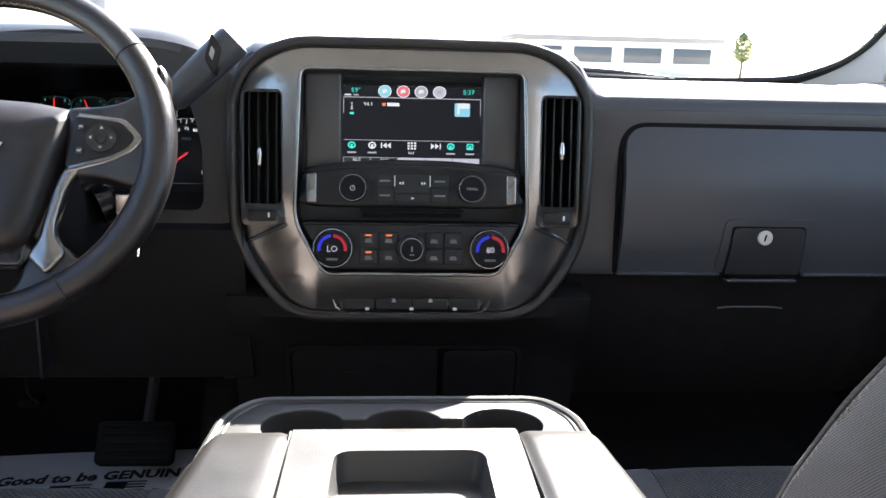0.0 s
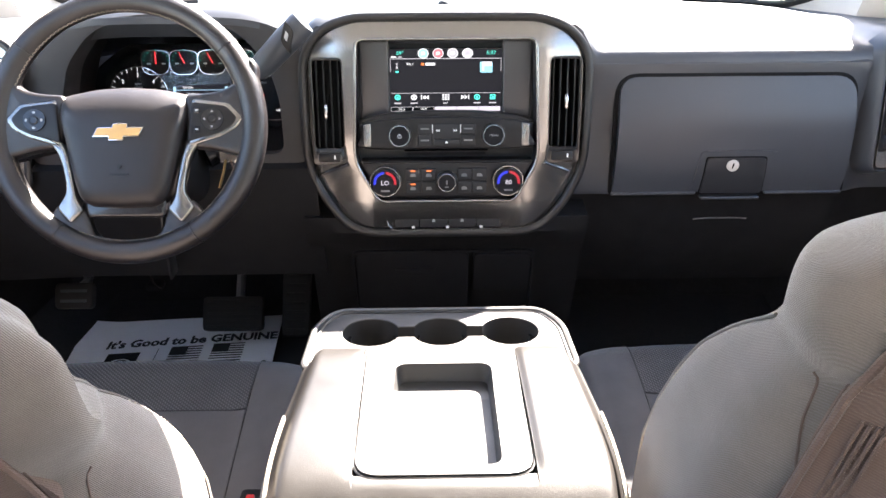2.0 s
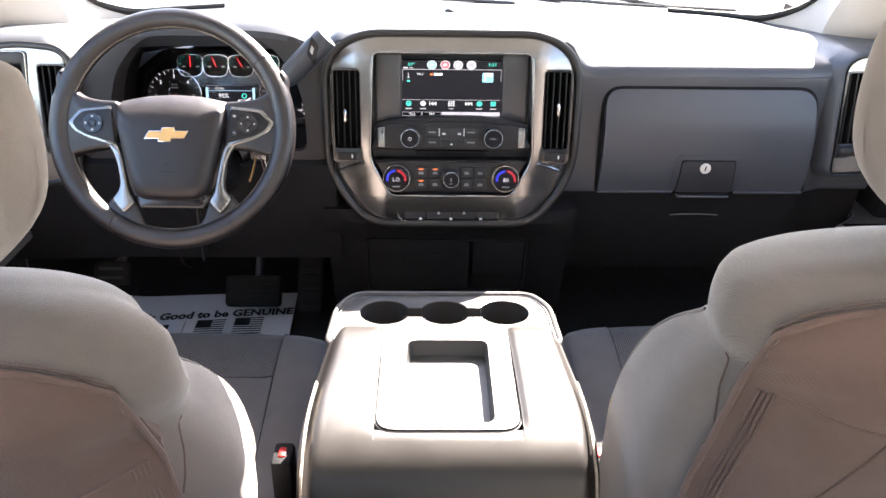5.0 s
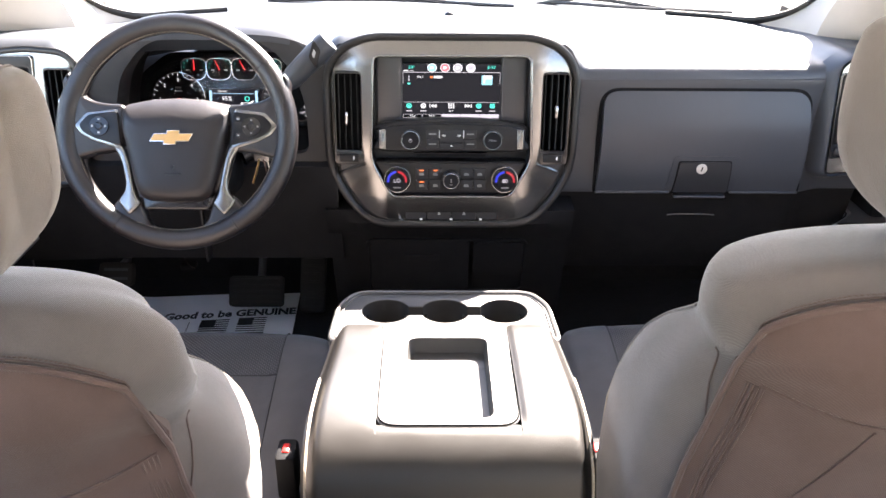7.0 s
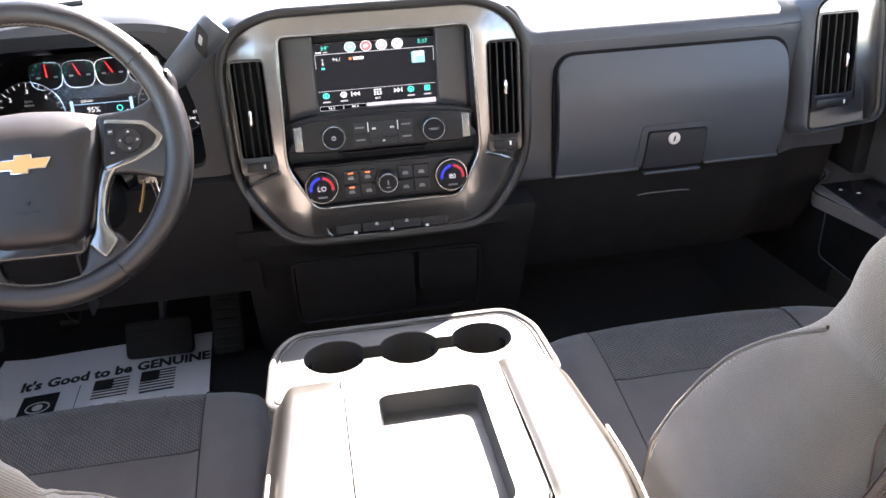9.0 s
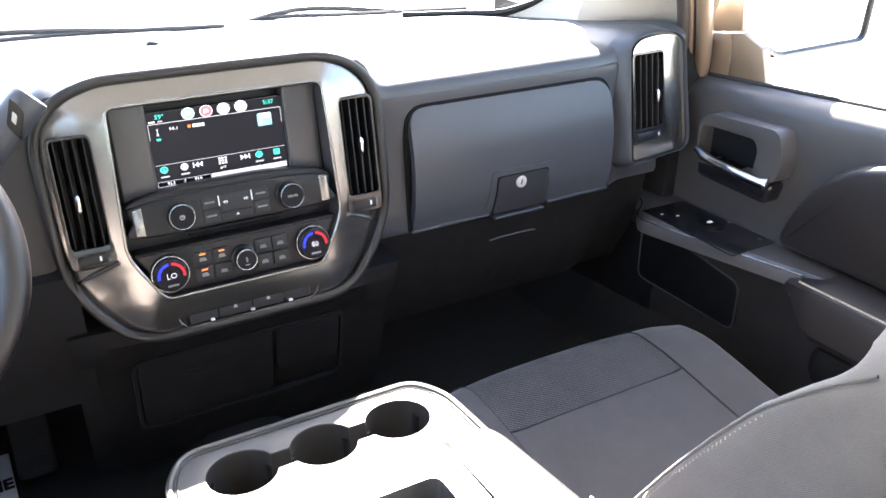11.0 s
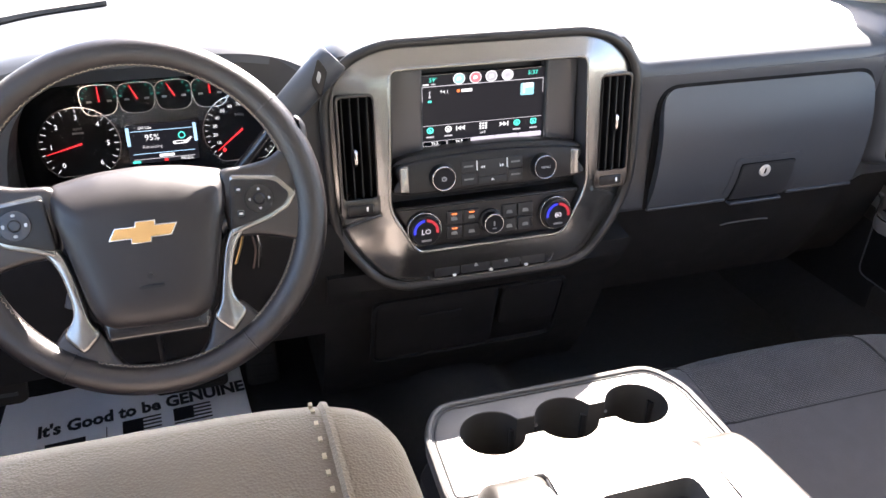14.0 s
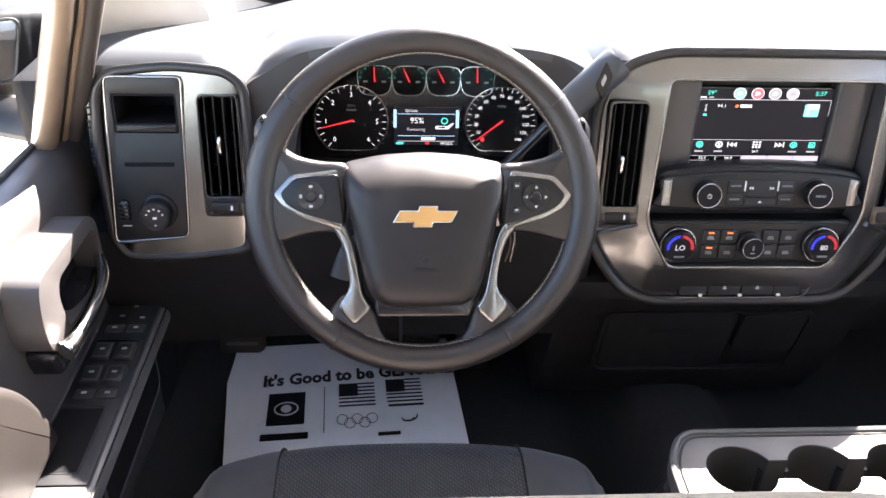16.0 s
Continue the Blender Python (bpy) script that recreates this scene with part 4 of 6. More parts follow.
# ---- end panels of the dashboard ----
DP = plane_at((-.74, -.03, .70), 8.53)
dg = [(-.100, .034), (-.095, .100), (-.074, .122), (0, .130), (.064, .124), (.087, .104), (.089, .035), (.080, -.104), (.068, -.114), (-.006, -.124), (-.080, -.124), (-.098, -.098)]
dg = rounded(dg[::-1], .02, 4)
dend = thing("driver_end_panel", (-.74, 0, .58), "dashboard end panel with vent, cubby and headlamp switch", "dashboard panel")
part("housing", sheet(inset(dg, .004), [rect(-.074, .006, .044, .096, .004), rounded([(.026, -.040), (.070, -.040), (.076, .092), (.028, .092)], .006, 4)], -.08, -.016, DP), PANEL, dend)
part("gasket", gasket_ring(inset(dg, .004), DP, .005, lambda u, v: 0), GASKET, dend)
dpan = rounded([(-.077, .114), (.012, .114), (.002, -.089), (-.089, -.097)], .008, 4)
dvent = rounded([(.025, -.062), (.072, -.062), (.080, .094), (.027, .094)], .008, 4)


def end_bulge(u, v):
    return .006 * (1 - (u / .12) ** 2) * (1 - (v / .15) ** 2) - .010 * ramp(abs(u), .07, .105)


part("silver_surround", sheet(inset(dg, .0065), [inset(dpan, .0005), dvent], -.02, .0, DP, 14, end_bulge), SATIN, dend, "satin silver trim", sharp=40)
pnl = part("switch_panel", sheet(dpan, [rect(-.072, .004, .046, .094, .004)], -.02, .0062, DP, bev=.002), PANEL, dend, "charcoal switch panel with a bright edge")
part("edge", gasket_ring(dpan, DP, .0013, lambda u, v: .0060), SATIN, pnl)
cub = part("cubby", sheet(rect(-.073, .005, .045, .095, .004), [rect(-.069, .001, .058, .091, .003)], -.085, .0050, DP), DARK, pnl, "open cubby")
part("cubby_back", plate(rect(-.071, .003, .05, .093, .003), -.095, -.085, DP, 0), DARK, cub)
part("cubby_lip", plate(rect(-.070, .002, .046, .0575, .003), -.03, .0075, DP, .003), PANEL, cub)
part("slot", plate(rect(-.066, -.006, .004, .0095, .002), .002, .0068, DP, .0002), DARK, pnl)
lsw = part("lamp_switch", turned([(.0235, .004), (.0225, .010), (.0195, .012), (.0190, .026), (.0170, .0285), (.0150, .0285)], DP @ Matrix.Translation((-.031, -.054, 0)), 36), PANEL, pnl, "round headlamp switch with white symbols")
part("ring", ringed(-.031, -.054, .0152, .0176, .0275, .0297, DP), GLOSS, lsw)
part("face", turned([(.0152, .0280), (.0148, .0290)], DP @ Matrix.Translation((-.031, -.054, 0)), 30), GLOSS, lsw)
for a in (160, 125, 90, 55, 20, -90):
    c, d = -.031 + .0105 * math.cos(radians(a)), -.054 + .0105 * math.sin(radians(a))
    part("symbol", plate(oval(c, d, .0014, .0010, 10), .0288, .0294, DP, 0), WHITE, lsw)
part("symbol", plate(rect(-.0335, -.0285, -.0565, -.0535, .0005, 2), .0288, .0294, DP, 0), WHITE, lsw)
dim = part("dimmer_wheel", soft(0, 0, 0, .0070, .0155, .008, 3, 10, lambda c: DP @ (c + V(-.0725, -.054, .005))), GLOSS, pnl, "ribbed dimmer wheel")
for k in range(5):
    part("rib", box(-.079, -.066, -.0655 + k * .0055, -.0640 + k * .0055, .0115, .0138, .0004, 1, DP), RUBBER, dim)
part("mark", plate(rect(-.078, -.067, -.0745, -.0732, .0003, 1), .006, .0067, DP, 0), WHITE, pnl)
vent(dend, .0245, .0775, -.062, .094, DP, 4, (.050, .030), .002)
sv = part("side_demister", plate(rounded([(-.107, .0), (-.101, .0), (-.099, .085), (-.104, .085)], .002), -.03, -.002, DP, .001), GLOSS, dend)
for k in range(9):
    part("slat", box(-.106, -.100, .006 + k * .0085, .0075 + k * .0085, -.004, .0005, .0004, 1, DP), PANEL, sv)

PP = plane_at((.75, -.007, .70), 8.53, 4)
pg = rounded([(-.058, -.100), (.072, -.096), (.086, -.080), (.075, .098), (.055, .112), (.015, .118), (-.034, .114), (-.055, .098)], .014, 4)
pend = thing("passenger_end_vent", (.75, 0, .6), "upright air vent in a satin silver surround at the dashboard end", "air vent")
part("housing", sheet(inset(pg, .003), [rounded([(-.050, -.045), (.022, -.045), (.019, .086), (-.048, .086)], .006, 4)], -.08, -.016, PP), PANEL, pend)
def vent_hood():
    """The pad swells up round the vent, more on its inner side and over its top."""
    rings = []
    for k, w in ((-.001, -.02), (-.001, .0045), (.003, .0065), (.008, .0045), (.014, -.002), (.022, -.013), (.034, -.034)):
        row = []
        for (u, v), (a, b) in zip(pg, inset(pg, -.010)):
            g = k / .010 * (1 - .75 * ramp(u, .015, .060) * (1 - .5 * ramp(v, .06, .11))) * (1 - .6 * ramp(-v, .06, .10)) * (1 - .65 * ramp(v, .07, .11))
            row.append(PP @ V(u + (a - u) * g, v + (b - v) * g, w))
        rings.append(row)
    return loft(rings, cap=False)


part("vent_hood", vent_hood(), PAD, dash)
part("gasket", gasket_ring(inset(pg, .002), PP, .0045, lambda u, v: -.004), GASKET, pend)
pvent = rounded([(-.0525, -.070), (.027, -.056), (.021, .088), (-.050, .088)], .008, 4)
part("silver_surround", sheet(inset(pg, .005), [pvent], -.02, .0, PP, 14, lambda u, v: .006 * (1 - (u / .1) ** 2) - .007 * ramp(u, .045, .085)), SATIN, pend, "satin silver trim", sharp=40)
vent(pend, -.0525, .025, -.068, .088, PP, 5, (.006, .010), .004)

# ---- instrument cluster ----
CL = plane_at((-.431, .156, .7005), 15) @ Matrix.Scale(1.045, 4)
cluster = thing("instrument_cluster", (-.433, .11, .65), "instrument cluster with six chrome-ringed dials and a lit display", "instrument cluster")
part("back_plate", plate(rounded([(-.178, -.075), (.178, -.075), (.178, .03), (.12, .074), (-.12, .074), (-.178, .03)], .02), -.03, -.004, CL, .003), GLOSS, cluster)


def cut_round(cu, cv, r, n=60):
    """A circle with its foot cut off flat."""
    pts = [(cu + r * math.cos(2 * math.pi * k / n), cv + max(-.80 * r, .96 * r * math.sin(2 * math.pi * k / n))) for k in range(n)]
    keep = [p for i, p in enumerate(pts) if p[1] > cv - .7999 * r or pts[i - 1][1] > cv - .7999 * r or pts[(i + 1) % n][1] > cv - .7999 * r]
    return keep


def squircle(cu, cv, r, n=44):
    """A rounded, slightly tapering shield outline."""
    pts = []
    for k in range(n):
        a = 2 * math.pi * k / n
        m = (abs(math.cos(a)) ** 3.4 + abs(math.sin(a)) ** 3.4) ** (1 / 3.4)
        v = r * .86 * math.sin(a) / m
        pts.append((cu + r * math.cos(a) / m * (1 + .10 * v / r), cv + v))
    return pts


def dial(cu, cv, r, a0, a1, n, numbers, needle, size, big=True):
    d = part("dial", plate(cut_round(cu, cv, r) if big else squircle(cu, cv, r), -.005, -.001, CL, .0005), CAPBLACK, cluster, "black dial with white marks and a red needle")
    if big:
        part("bezel", sheet(cut_round(cu, cv, r + .0012), [cut_round(cu, cv, r - .0004)], -.004, .0030, CL), CHROME, d)
    else:
        part("bezel", sheet(squircle(cu, cv, r + .0010), [squircle(cu, cv, r - .0004)], -.004, .0030, CL), CHROME, d)
    ticks = bmesh.new()
    for i in range(n + 1):
        a = radians(a0 + (a1 - a0) * i / n)
        long = r * (.13 if i % 2 == 0 else .07)
        M = CL @ Matrix.Translation((cu, cv, 0)) @ Matrix.Rotation(a, 4, "Z")
        ticks = join(ticks, plate(rect(r * .96 - long, r * .96, -.0003, .0003, .0001, 1), -.001, -.0004, M, 0))
    part("ticks", ticks, G_TEAL if not big else G_WHITE, d)
    for a, word in numbers:
        rr = r * (.70 if big else .62)
        text(word, size, CL, G_WHITE, d, u=cu + rr * math.cos(radians(a)), v=cv + rr * math.sin(radians(a)), w=-.0008)
    M = CL @ Matrix.Translation((cu, cv, 0)) @ Matrix.Rotation(radians(needle), 4, "Z")
    part("needle", plate([(-.003, -.0013), (r * .86, -.0004), (r * .86, .0004), (-.003, .0013)] if big else [(-.002, -.0011), (r * .80, -.0005), (r * .80, .0005), (-.002, .0011)], .001, .0022, M, 0), G_RED, d, "lit red needle")
    return d


t_num = [(228 - 276 * k / 6, str(k)) for k in range(7)]
tach = dial(-.103, -.013, .0505, 228, -48, 24, t_num, 194, .0092)
text("RPM", .0058, CL, GREY_PRINT, tach, u=-.103, v=.007, w=-.0008)
part("caption_bar", plate(rect(-.110, -.096, .0005, .0030, .0004, 2), -.001, -.0005, CL, 0), GREY_PRINT, tach)
s_num = [(225 - 270 * k / 14, str(10 * k)) for k in range(15)]
speed = dial(.106, -.013, .0505, 225, -45, 28, s_num, 217, .0064)
text("MPH", .0060, CL, GREY_PRINT, speed, u=.106, v=.008, w=-.0008)
part("warning_lamp", plate(oval(.0805, -.0385, .0028, n=14), -.001, .0002, CL, 0), G_RED, speed)
for k, (u, nd) in enumerate(((-.0705, 92), (-.0235, 115), (.0240, 118), (.0710, 92))):
    dd = dial(u, .0425, .0228, 170, 10, 8, [], nd, .005, False)
    for s in (-1, 1):
        part("caption_bar", plate(rect(u + s * .0125 - .003, u + s * .0125 + .003, .0395, .042, .0004, 2), -.001, -.0004, CL, 0), GREY_PRINT, dd)
disp = part("driver_display", plate(rect(-.044, .046, -.046, .006, .002), -.005, -.001, CL, .0005), G_NAVY, cluster, "small lit information display")
for u in (-.0425, .0445):
    part("side_light", plate(rect(u - .0022, u + .0022, -.022, .003, .001), -.001, .0, CL, 0), G_LBLUE, disp)
for v in (-.0030, -.0335, -.041):
    part("rule", plate(rect(-.039, .041, v - .0004, v + .0004, .0001, 1), -.001, -.0004, CL, 0), G_LBLUE if v > -.04 else G_DIM, disp)
text("Oil Life", .0058, CL, G_WHITE, disp, u=-.020, v=.0012, w=-.0008)
text("95%", .0115, CL, G_WHITE, disp, u=-.012, v=-.0125, w=-.0008)
text("Remaining", .0062, CL, G_DIM, disp, u=-.013, v=-.0245, w=-.0008)
part("oil_can", sheet(rounded([(.014, -.024), (.032, -.024), (.040, -.016), (.037, -.0155), (.031, -.0195), (.014, -.0195)], .001, 2), [rect(.018, .028, -.0228, -.0205, .0005, 1)], -.001, -.0004, CL), G_WHITE, disp)
part("clock_icon", ringed(.0265, -.0125, .0033, .0048, -.001, .0, CL, 24), G_TEAL, disp)
part("compass_bar", plate(rect(-.041, -.031, -.0455, -.0425, .0004, 2), -.001, -.0004, CL, 0), G_TEAL, disp)
part("odometer_bar", plate(rect(-.006, .014, -.0395, -.0355, .0005, 2), -.001, -.0004, CL, 0), G_WHITE, disp)
part("gear_mark", plate(rect(.000, .005, -.0455, -.0425, .0004, 2), -.001, -.0004, CL, 0), G_RED, disp)
text("PRNDL", .0055, CL, G_WHITE, disp, u=.030, v=-.0443, w=-.0008)
lens = part("lens", plate(rounded([(-.172, -.07), (.172, -.07), (.172, .028), (.118, .064), (-.118, .064), (-.172, .028)], .02), .012, .0135, CL, 0), LENS, cluster, "clear lens")
lens.visible_shadow = False

# ---- steering column and wheel ----
WH = plane_at((-.4455, -.170, .733), 25.7)
col_ax = (WH.to_3x3() @ V(0, 0, -1)).normalized()
wc = WH.translation
column = thing("steering_column", (-.447, .0, .64), "dark plastic steering column shroud with stalks", "steering column")
rings = []
for d, ru, rv, dz in ((.055, .036, .034, -.015), (.06, .048, .044, -.022), (.10, .060, .050, -.042), (.17, .066, .054, -.052), (.24, .066, .054, -.055)):
    c = wc + col_ax * d + V(0, 0, dz)
    rings.append([c + (WH.to_3x3() @ V(ru * math.copysign(abs(math.cos(a)) ** .7, math.cos(a)), rv * math.copysign(abs(math.sin(a)) ** .7, math.sin(a)), 0)) for a in [2 * math.pi * k / 32 for k in range(32)]])
part("shroud", loft(rings), PAD_LOW, column)
stalk = part("indicator_stalk", sweep(smooth_path([wc + col_ax * .10 + V(-.05, 0, -.01), wc + col_ax * .09 + V(-.10, 0, -.012), wc + col_ax * .08 + V(-.155, 0, -.022), wc + col_ax * .075 + V(-.185, 0, -.03)], 5), lambda t: .008 + .004 * ramp(t, .4, .6), 14), PAD_LOW, column, "black indicator stalk")
part("tip", sweep([wc + col_ax * .0755 + V(-.182, 0, -.029), wc + col_ax * .073 + V(-.20, 0, -.034)], .0135, 14), PANEL, stalk)
tilt_lever = part("tilt_lever", sweep(smooth_path([wc + col_ax * .12 + V(-.06, 0, -.05), wc + col_ax * .09 + V(-.088, 0, -.075), wc + col_ax * .075 + V(-.10, 0, -.115)], 5), lambda t: .007 + .006 * t, 12, flat=.6), PAD, column, "grey tilt lever")
ign = part("ignition_lock", turned([(.021, .0), (.021, .018), (.017, .022), (.014, .022)], Matrix.Translation(wc + col_ax * .13 + V(.068, 0, -.03)) @ Matrix.Rotation(radians(70), 4, "Y") @ Matrix.Rotation(radians(-30), 4, "X"), 28), GLOSS, column, "black ignition lock with key")
kp = wc + col_ax * .115 + V(.100, -.004, -.030)
part("key", join(box(kp.x - .005, kp.x + .022, kp.y - .0015, kp.y + .0015, kp.z - .012, kp.z + .012, .001, 1), sweep([kp + V(.018, 0, -.008), kp + V(.022, -.002, -.03), kp + V(.018, -.004, -.062)], .0022, 8)), CHROME, ign, "metal key")
part("key_tag", sweep(smooth_path([kp + V(.012, -.002, -.008), kp + V(.016, -.004, -.035), kp + V(.011, -.005, -.062)], 5), .0013, 8), PIPING, ign, "thin brown key strap")
part("spare_key", sweep(smooth_path([kp + V(.004, -.002, -.008), kp + V(-.002, -.004, -.03), kp + V(-.010, -.005, -.052)], 5), .0024, 8, flat=.5), BRASS, ign, "brass key")
# column shifter
base, tip = wc + col_ax * .125 + V(.050, 0, -.010), V(-.212, -.034, .846)
ax = (tip - base).normalized()
shift = part("gear_lever", sweep(smooth_path([base, base + ax * .05 + V(0, 0, -.01), tip - ax * .10], 6), lambda t: .009 - .001 * t, 14), GLOSS, column, "column gear lever with a thick grip")
grip = part("grip", sweep([tip - ax * .105, tip - ax * .10, tip - ax * .085, tip - ax * .02, tip - ax * .004, tip], lambda t: [.0135, .0165, .0190, .0210, .0210, .0190][min(5, int(t * 5 + .5))], 24), PAD, shift, "grey plastic grip")
side = ax.cross(V(0, 1, 0)).normalized()
GP = Matrix.Translation(tip - ax * .030 + V(0, -.0192, .003)) @ Matrix((side.to_4d(), ax.to_4d(), (-V(0, 1, 0)).to_4d(), (0, 0, 0, 1))).transposed()
GP[3] = (0, 0, 0, 1)
part("tow_button", plate(rect(-.006, .006, -.010, .010, .003), -.004, .0022, GP, .001), PANEL, grip)
part("symbol", plate(rect(-.0015, .0020, -.004, .003, .001), .002, .0034, GP, 0), GREY_PRINT, grip)
wheel = thing("steering_wheel", tuple(WH @ V(0, 0, 0)), "dark leather-wrapped four-spoke steering wheel with satin trim", "steering wheel")
R, CV = .1765, -.003


def rim_r(t):
    a = 2 * math.pi * t
    return .0152 + .0022 * (max(0, abs(math.cos(a)) - .55) / .45) + .0012 * max(0, -math.sin(a))


rings = []
for k in range(97):
    a = 2 * math.pi * (k % 96) / 96
    r = rim_r((k % 96) / 96)
    c = V(R * math.cos(a), CV + R * .985 * math.sin(a), 0)
    out = V(math.cos(a), math.sin(a), 0)
    rings.append([WH @ (c + out * r * 1.02 * math.cos(b) + V(0, 0, r * math.sin(b))) for b in [2 * math.pi * j / 20 for j in range(20)]])
rim = part("rim", loft(rings, cap=False), LEATHER, wheel, "dark stitched leather rim")
for a in (38, 142, 238, 302):
    ra = radians(a)
    M = WH @ Matrix.Translation((R * math.cos(ra), CV + R * .985 * math.sin(ra), 0)) @ Matrix.Rotation(ra, 4, "Z")
    r = rim_r(a / 360) + .0005
    part("seam", sweep([M @ V(r * 1.02 * math.cos(b), 0, r * math.sin(b)) for b in [2 * math.pi * j / 24 for j in range(24)]], .0008, 5, closed=True), GASKET, rim)
for a0, a1 in ((14, 166), (194, 233), (246, 294), (307, 346)):
    st_bm = bmesh.new()
    n_st = int((a1 - a0) / 1.25)
    for k in range(n_st):
        a = radians(a0 + (a1 - a0) * (k + .5) / n_st)
        r = rim_r(a / (2 * math.pi)) * .99
        M = WH @ Matrix.Translation((R * math.cos(a), CV + R * .985 * math.sin(a), 0)) @ Matrix.Rotation(a, 4, "Z") @ Matrix.Rotation(radians(20), 4, "Y")
        st_bm = join(st_bm, box(-r - .0007, -r + .0006, -.0005, .0005, -.0019, .0019, 0, 1, M @ Matrix.Rotation(radians(38 if k % 2 else -38), 4, "X")))
    part("stitching", st_bm, THREAD, rim, "pale zigzag stitching", keep=True)
spk = lambda s, pts: [(s * u, v) for u, v in pts][::(1 if s < 0 else -1)]
for s in (-1, 1):
    sp = rounded([(-.176, -.052), (-.148, -.044), (-.120, -.036), (-.085, -.034), (-.080, .040), (-.112, .041), (-.136, .046), (-.152, .056), (-.163, .074), (-.170, .094), (-.182, .080)], .012, 4)
    part("spoke", plate(spk(s, sp), -.014, .009, WH, .007), LEATHER, wheel)
    lo = rounded([(-.116, -.140), (-.082, -.168), (-.042, -.178), (-.032, -.162), (-.049, -.146), (-.053, -.124), (-.062, -.106), (-.088, -.104), (-.104, -.122)], .010, 4)
    part("spoke", plate(spk(s, lo), -.012, .004, WH, .006), LEATHER, wheel)
    pod = rounded([(-.164, .006), (-.143, .028), (-.092, .034), (-.086, -.034), (-.131, -.021), (-.153, -.009)], .006, 4)
    tr = part("spoke_trim", plate(spk(s, pod), .0, .0105, WH, .004), SATIN, wheel, "satin silver spoke trim")
    inn = rounded([(-.1545, .0062), (-.139, .0225), (-.092, .0285), (-.086, -.027), (-.130, -.0145), (-.147, -.0055)], .006, 4)
    pd = part("button_pod", plate(spk(s, inn), .004, .0125, WH, .002), PANEL, tr, "black button pod")
    cu = s * .121
    hub = part("button_ring", ringed(cu, .004, .0060, .0155, .010, .0150, WH, 32), GLOSS, pd)
    part("button", turned([(.0056, .011), (.0056, .0152), (.0046, .0160)], WH @ Matrix.Translation((cu, .004, 0)), 20), GLOSS, pd)
    for a in (0, 90, 180, 270):
        M = WH @ Matrix.Translation((cu + .0105 * math.cos(radians(a)), .004 + .0105 * math.sin(radians(a)), .0148)) @ Matrix.Rotation(radians(a), 4, "Z")
        part("symbol", plate([(-.0012, -.0020), (.0018, 0), (-.0012, .0020)] if s > 0 else rect(-.0014, .0014, -.0020, .0020, .0008, 2), 0, .0006, M, 0), GREY_PRINT, pd)
    if s > 0:
        for v in (.016, -.010):
            part("button", plate(rect(.096, .104, v - .004, v + .004, .002), .010, .0142, WH, .001), GLOSS, pd)
            part("symbol", plate(rect(.098, .102, v - .0011, v + .0011, .0005, 2), .0138, .0146, WH, 0), GREY_PRINT, pd)
    leg = [(-.106, -.024), (-.095, -.036), (-.087, -.054), (-.0815, -.082), (-.0815, -.098), (-.095, -.116), (-.0765, -.139), (-.056, -.119), (-.066, -.103), (-.0685, -.085), (-.0745, -.052), (-.081, -.032), (-.088, -.022)]
    part("trim_leg", plate(spk(s, rounded(leg, .008, 4)), -.004, .0095, WH, .004), SATIN, tr)
half_pad = [(0, .052), (.045, .049), (.084, .041), (.0895, .034), (.0870, .012), (.079, -.020), (.064, -.088), (.057, -.106), (.043, -.115), (0, -.117)]
pad_o = rounded([(u, v) for u, v in half_pad] [::-1] + [(-u, v) for u, v in half_pad[1:-1]], .012, 4)


def pad_body():
    rings = []
    for k, kt, w, wt in ((0, 0, -.01, -.014), (0, 0, .010, -.008), (.001, .003, .016, .0), (.0035, .008, .0215, .0075), (.007, .014, .0250, .0140), (.012, .021, .0280, .0200), (.019, .029, .0300, .0250), (.028, .038, .0312, .0290), (.040, .047, .0318, .0312)):
        row = []
        for u, v in pad_o:
            up = ramp(v, -.01, .04)
            row.append(WH @ V(u * (1 - k / .098), (v + .035) * (1 - (k + (kt - k) * up) / .09) - .035, w + (wt - w) * up))
        rings.append(row)
    return loft(rings)


pad = part("airbag_pad", pad_body(), PADLEATHER, wheel, "dark vinyl airbag cover")
tie = [(-.034, -.0255), (-.0125, -.0255), (-.0125, -.0305), (.0075, -.0305), (.0085, -.0255), (.0280, -.0255), (.0350, -.0125), (.0135, -.0125), (.0135, -.0075), (-.0065, -.0075), (-.0075, -.0125), (-.0270, -.0125)]
bw = [(u, v + .003) for u, v in tie]
bd = part("badge", plate(bw, .030, .0352, WH, .0006), CHROME, pad, "gold badge with chrome edge")
part("badge_face", plate(inset(bw, .0013), .034, .0364, WH, 0), GOLD, bd)
part("airbag_mark", join(plate(rect(-.011, .013, -.0745, -.0715, .0005, 2), .031, .0337, WH, 0), plate(oval(.001, -.062, .003, n=14), .031, .0337, WH, 0)), PANEL, pad)
part("lower_cover", plate(rounded([(-.056, -.100), (-.0525, -.129), (.0525, -.129), (.056, -.100)], .006), -.012, .008, WH, .004), GLOSS, wheel)
part("hub", turned([(.036, -.06), (.044, -.02), (.046, -.008)], WH @ Matrix.Translation((0, -.035, 0)), 32), PAD_LOW, wheel)


# ---- centre console ----
CX = -.017
console = thing("centre_console", (CX, -.5, FLOOR_Z), "fold-down centre console with vinyl armrest lid and three cup holders", "centre console")


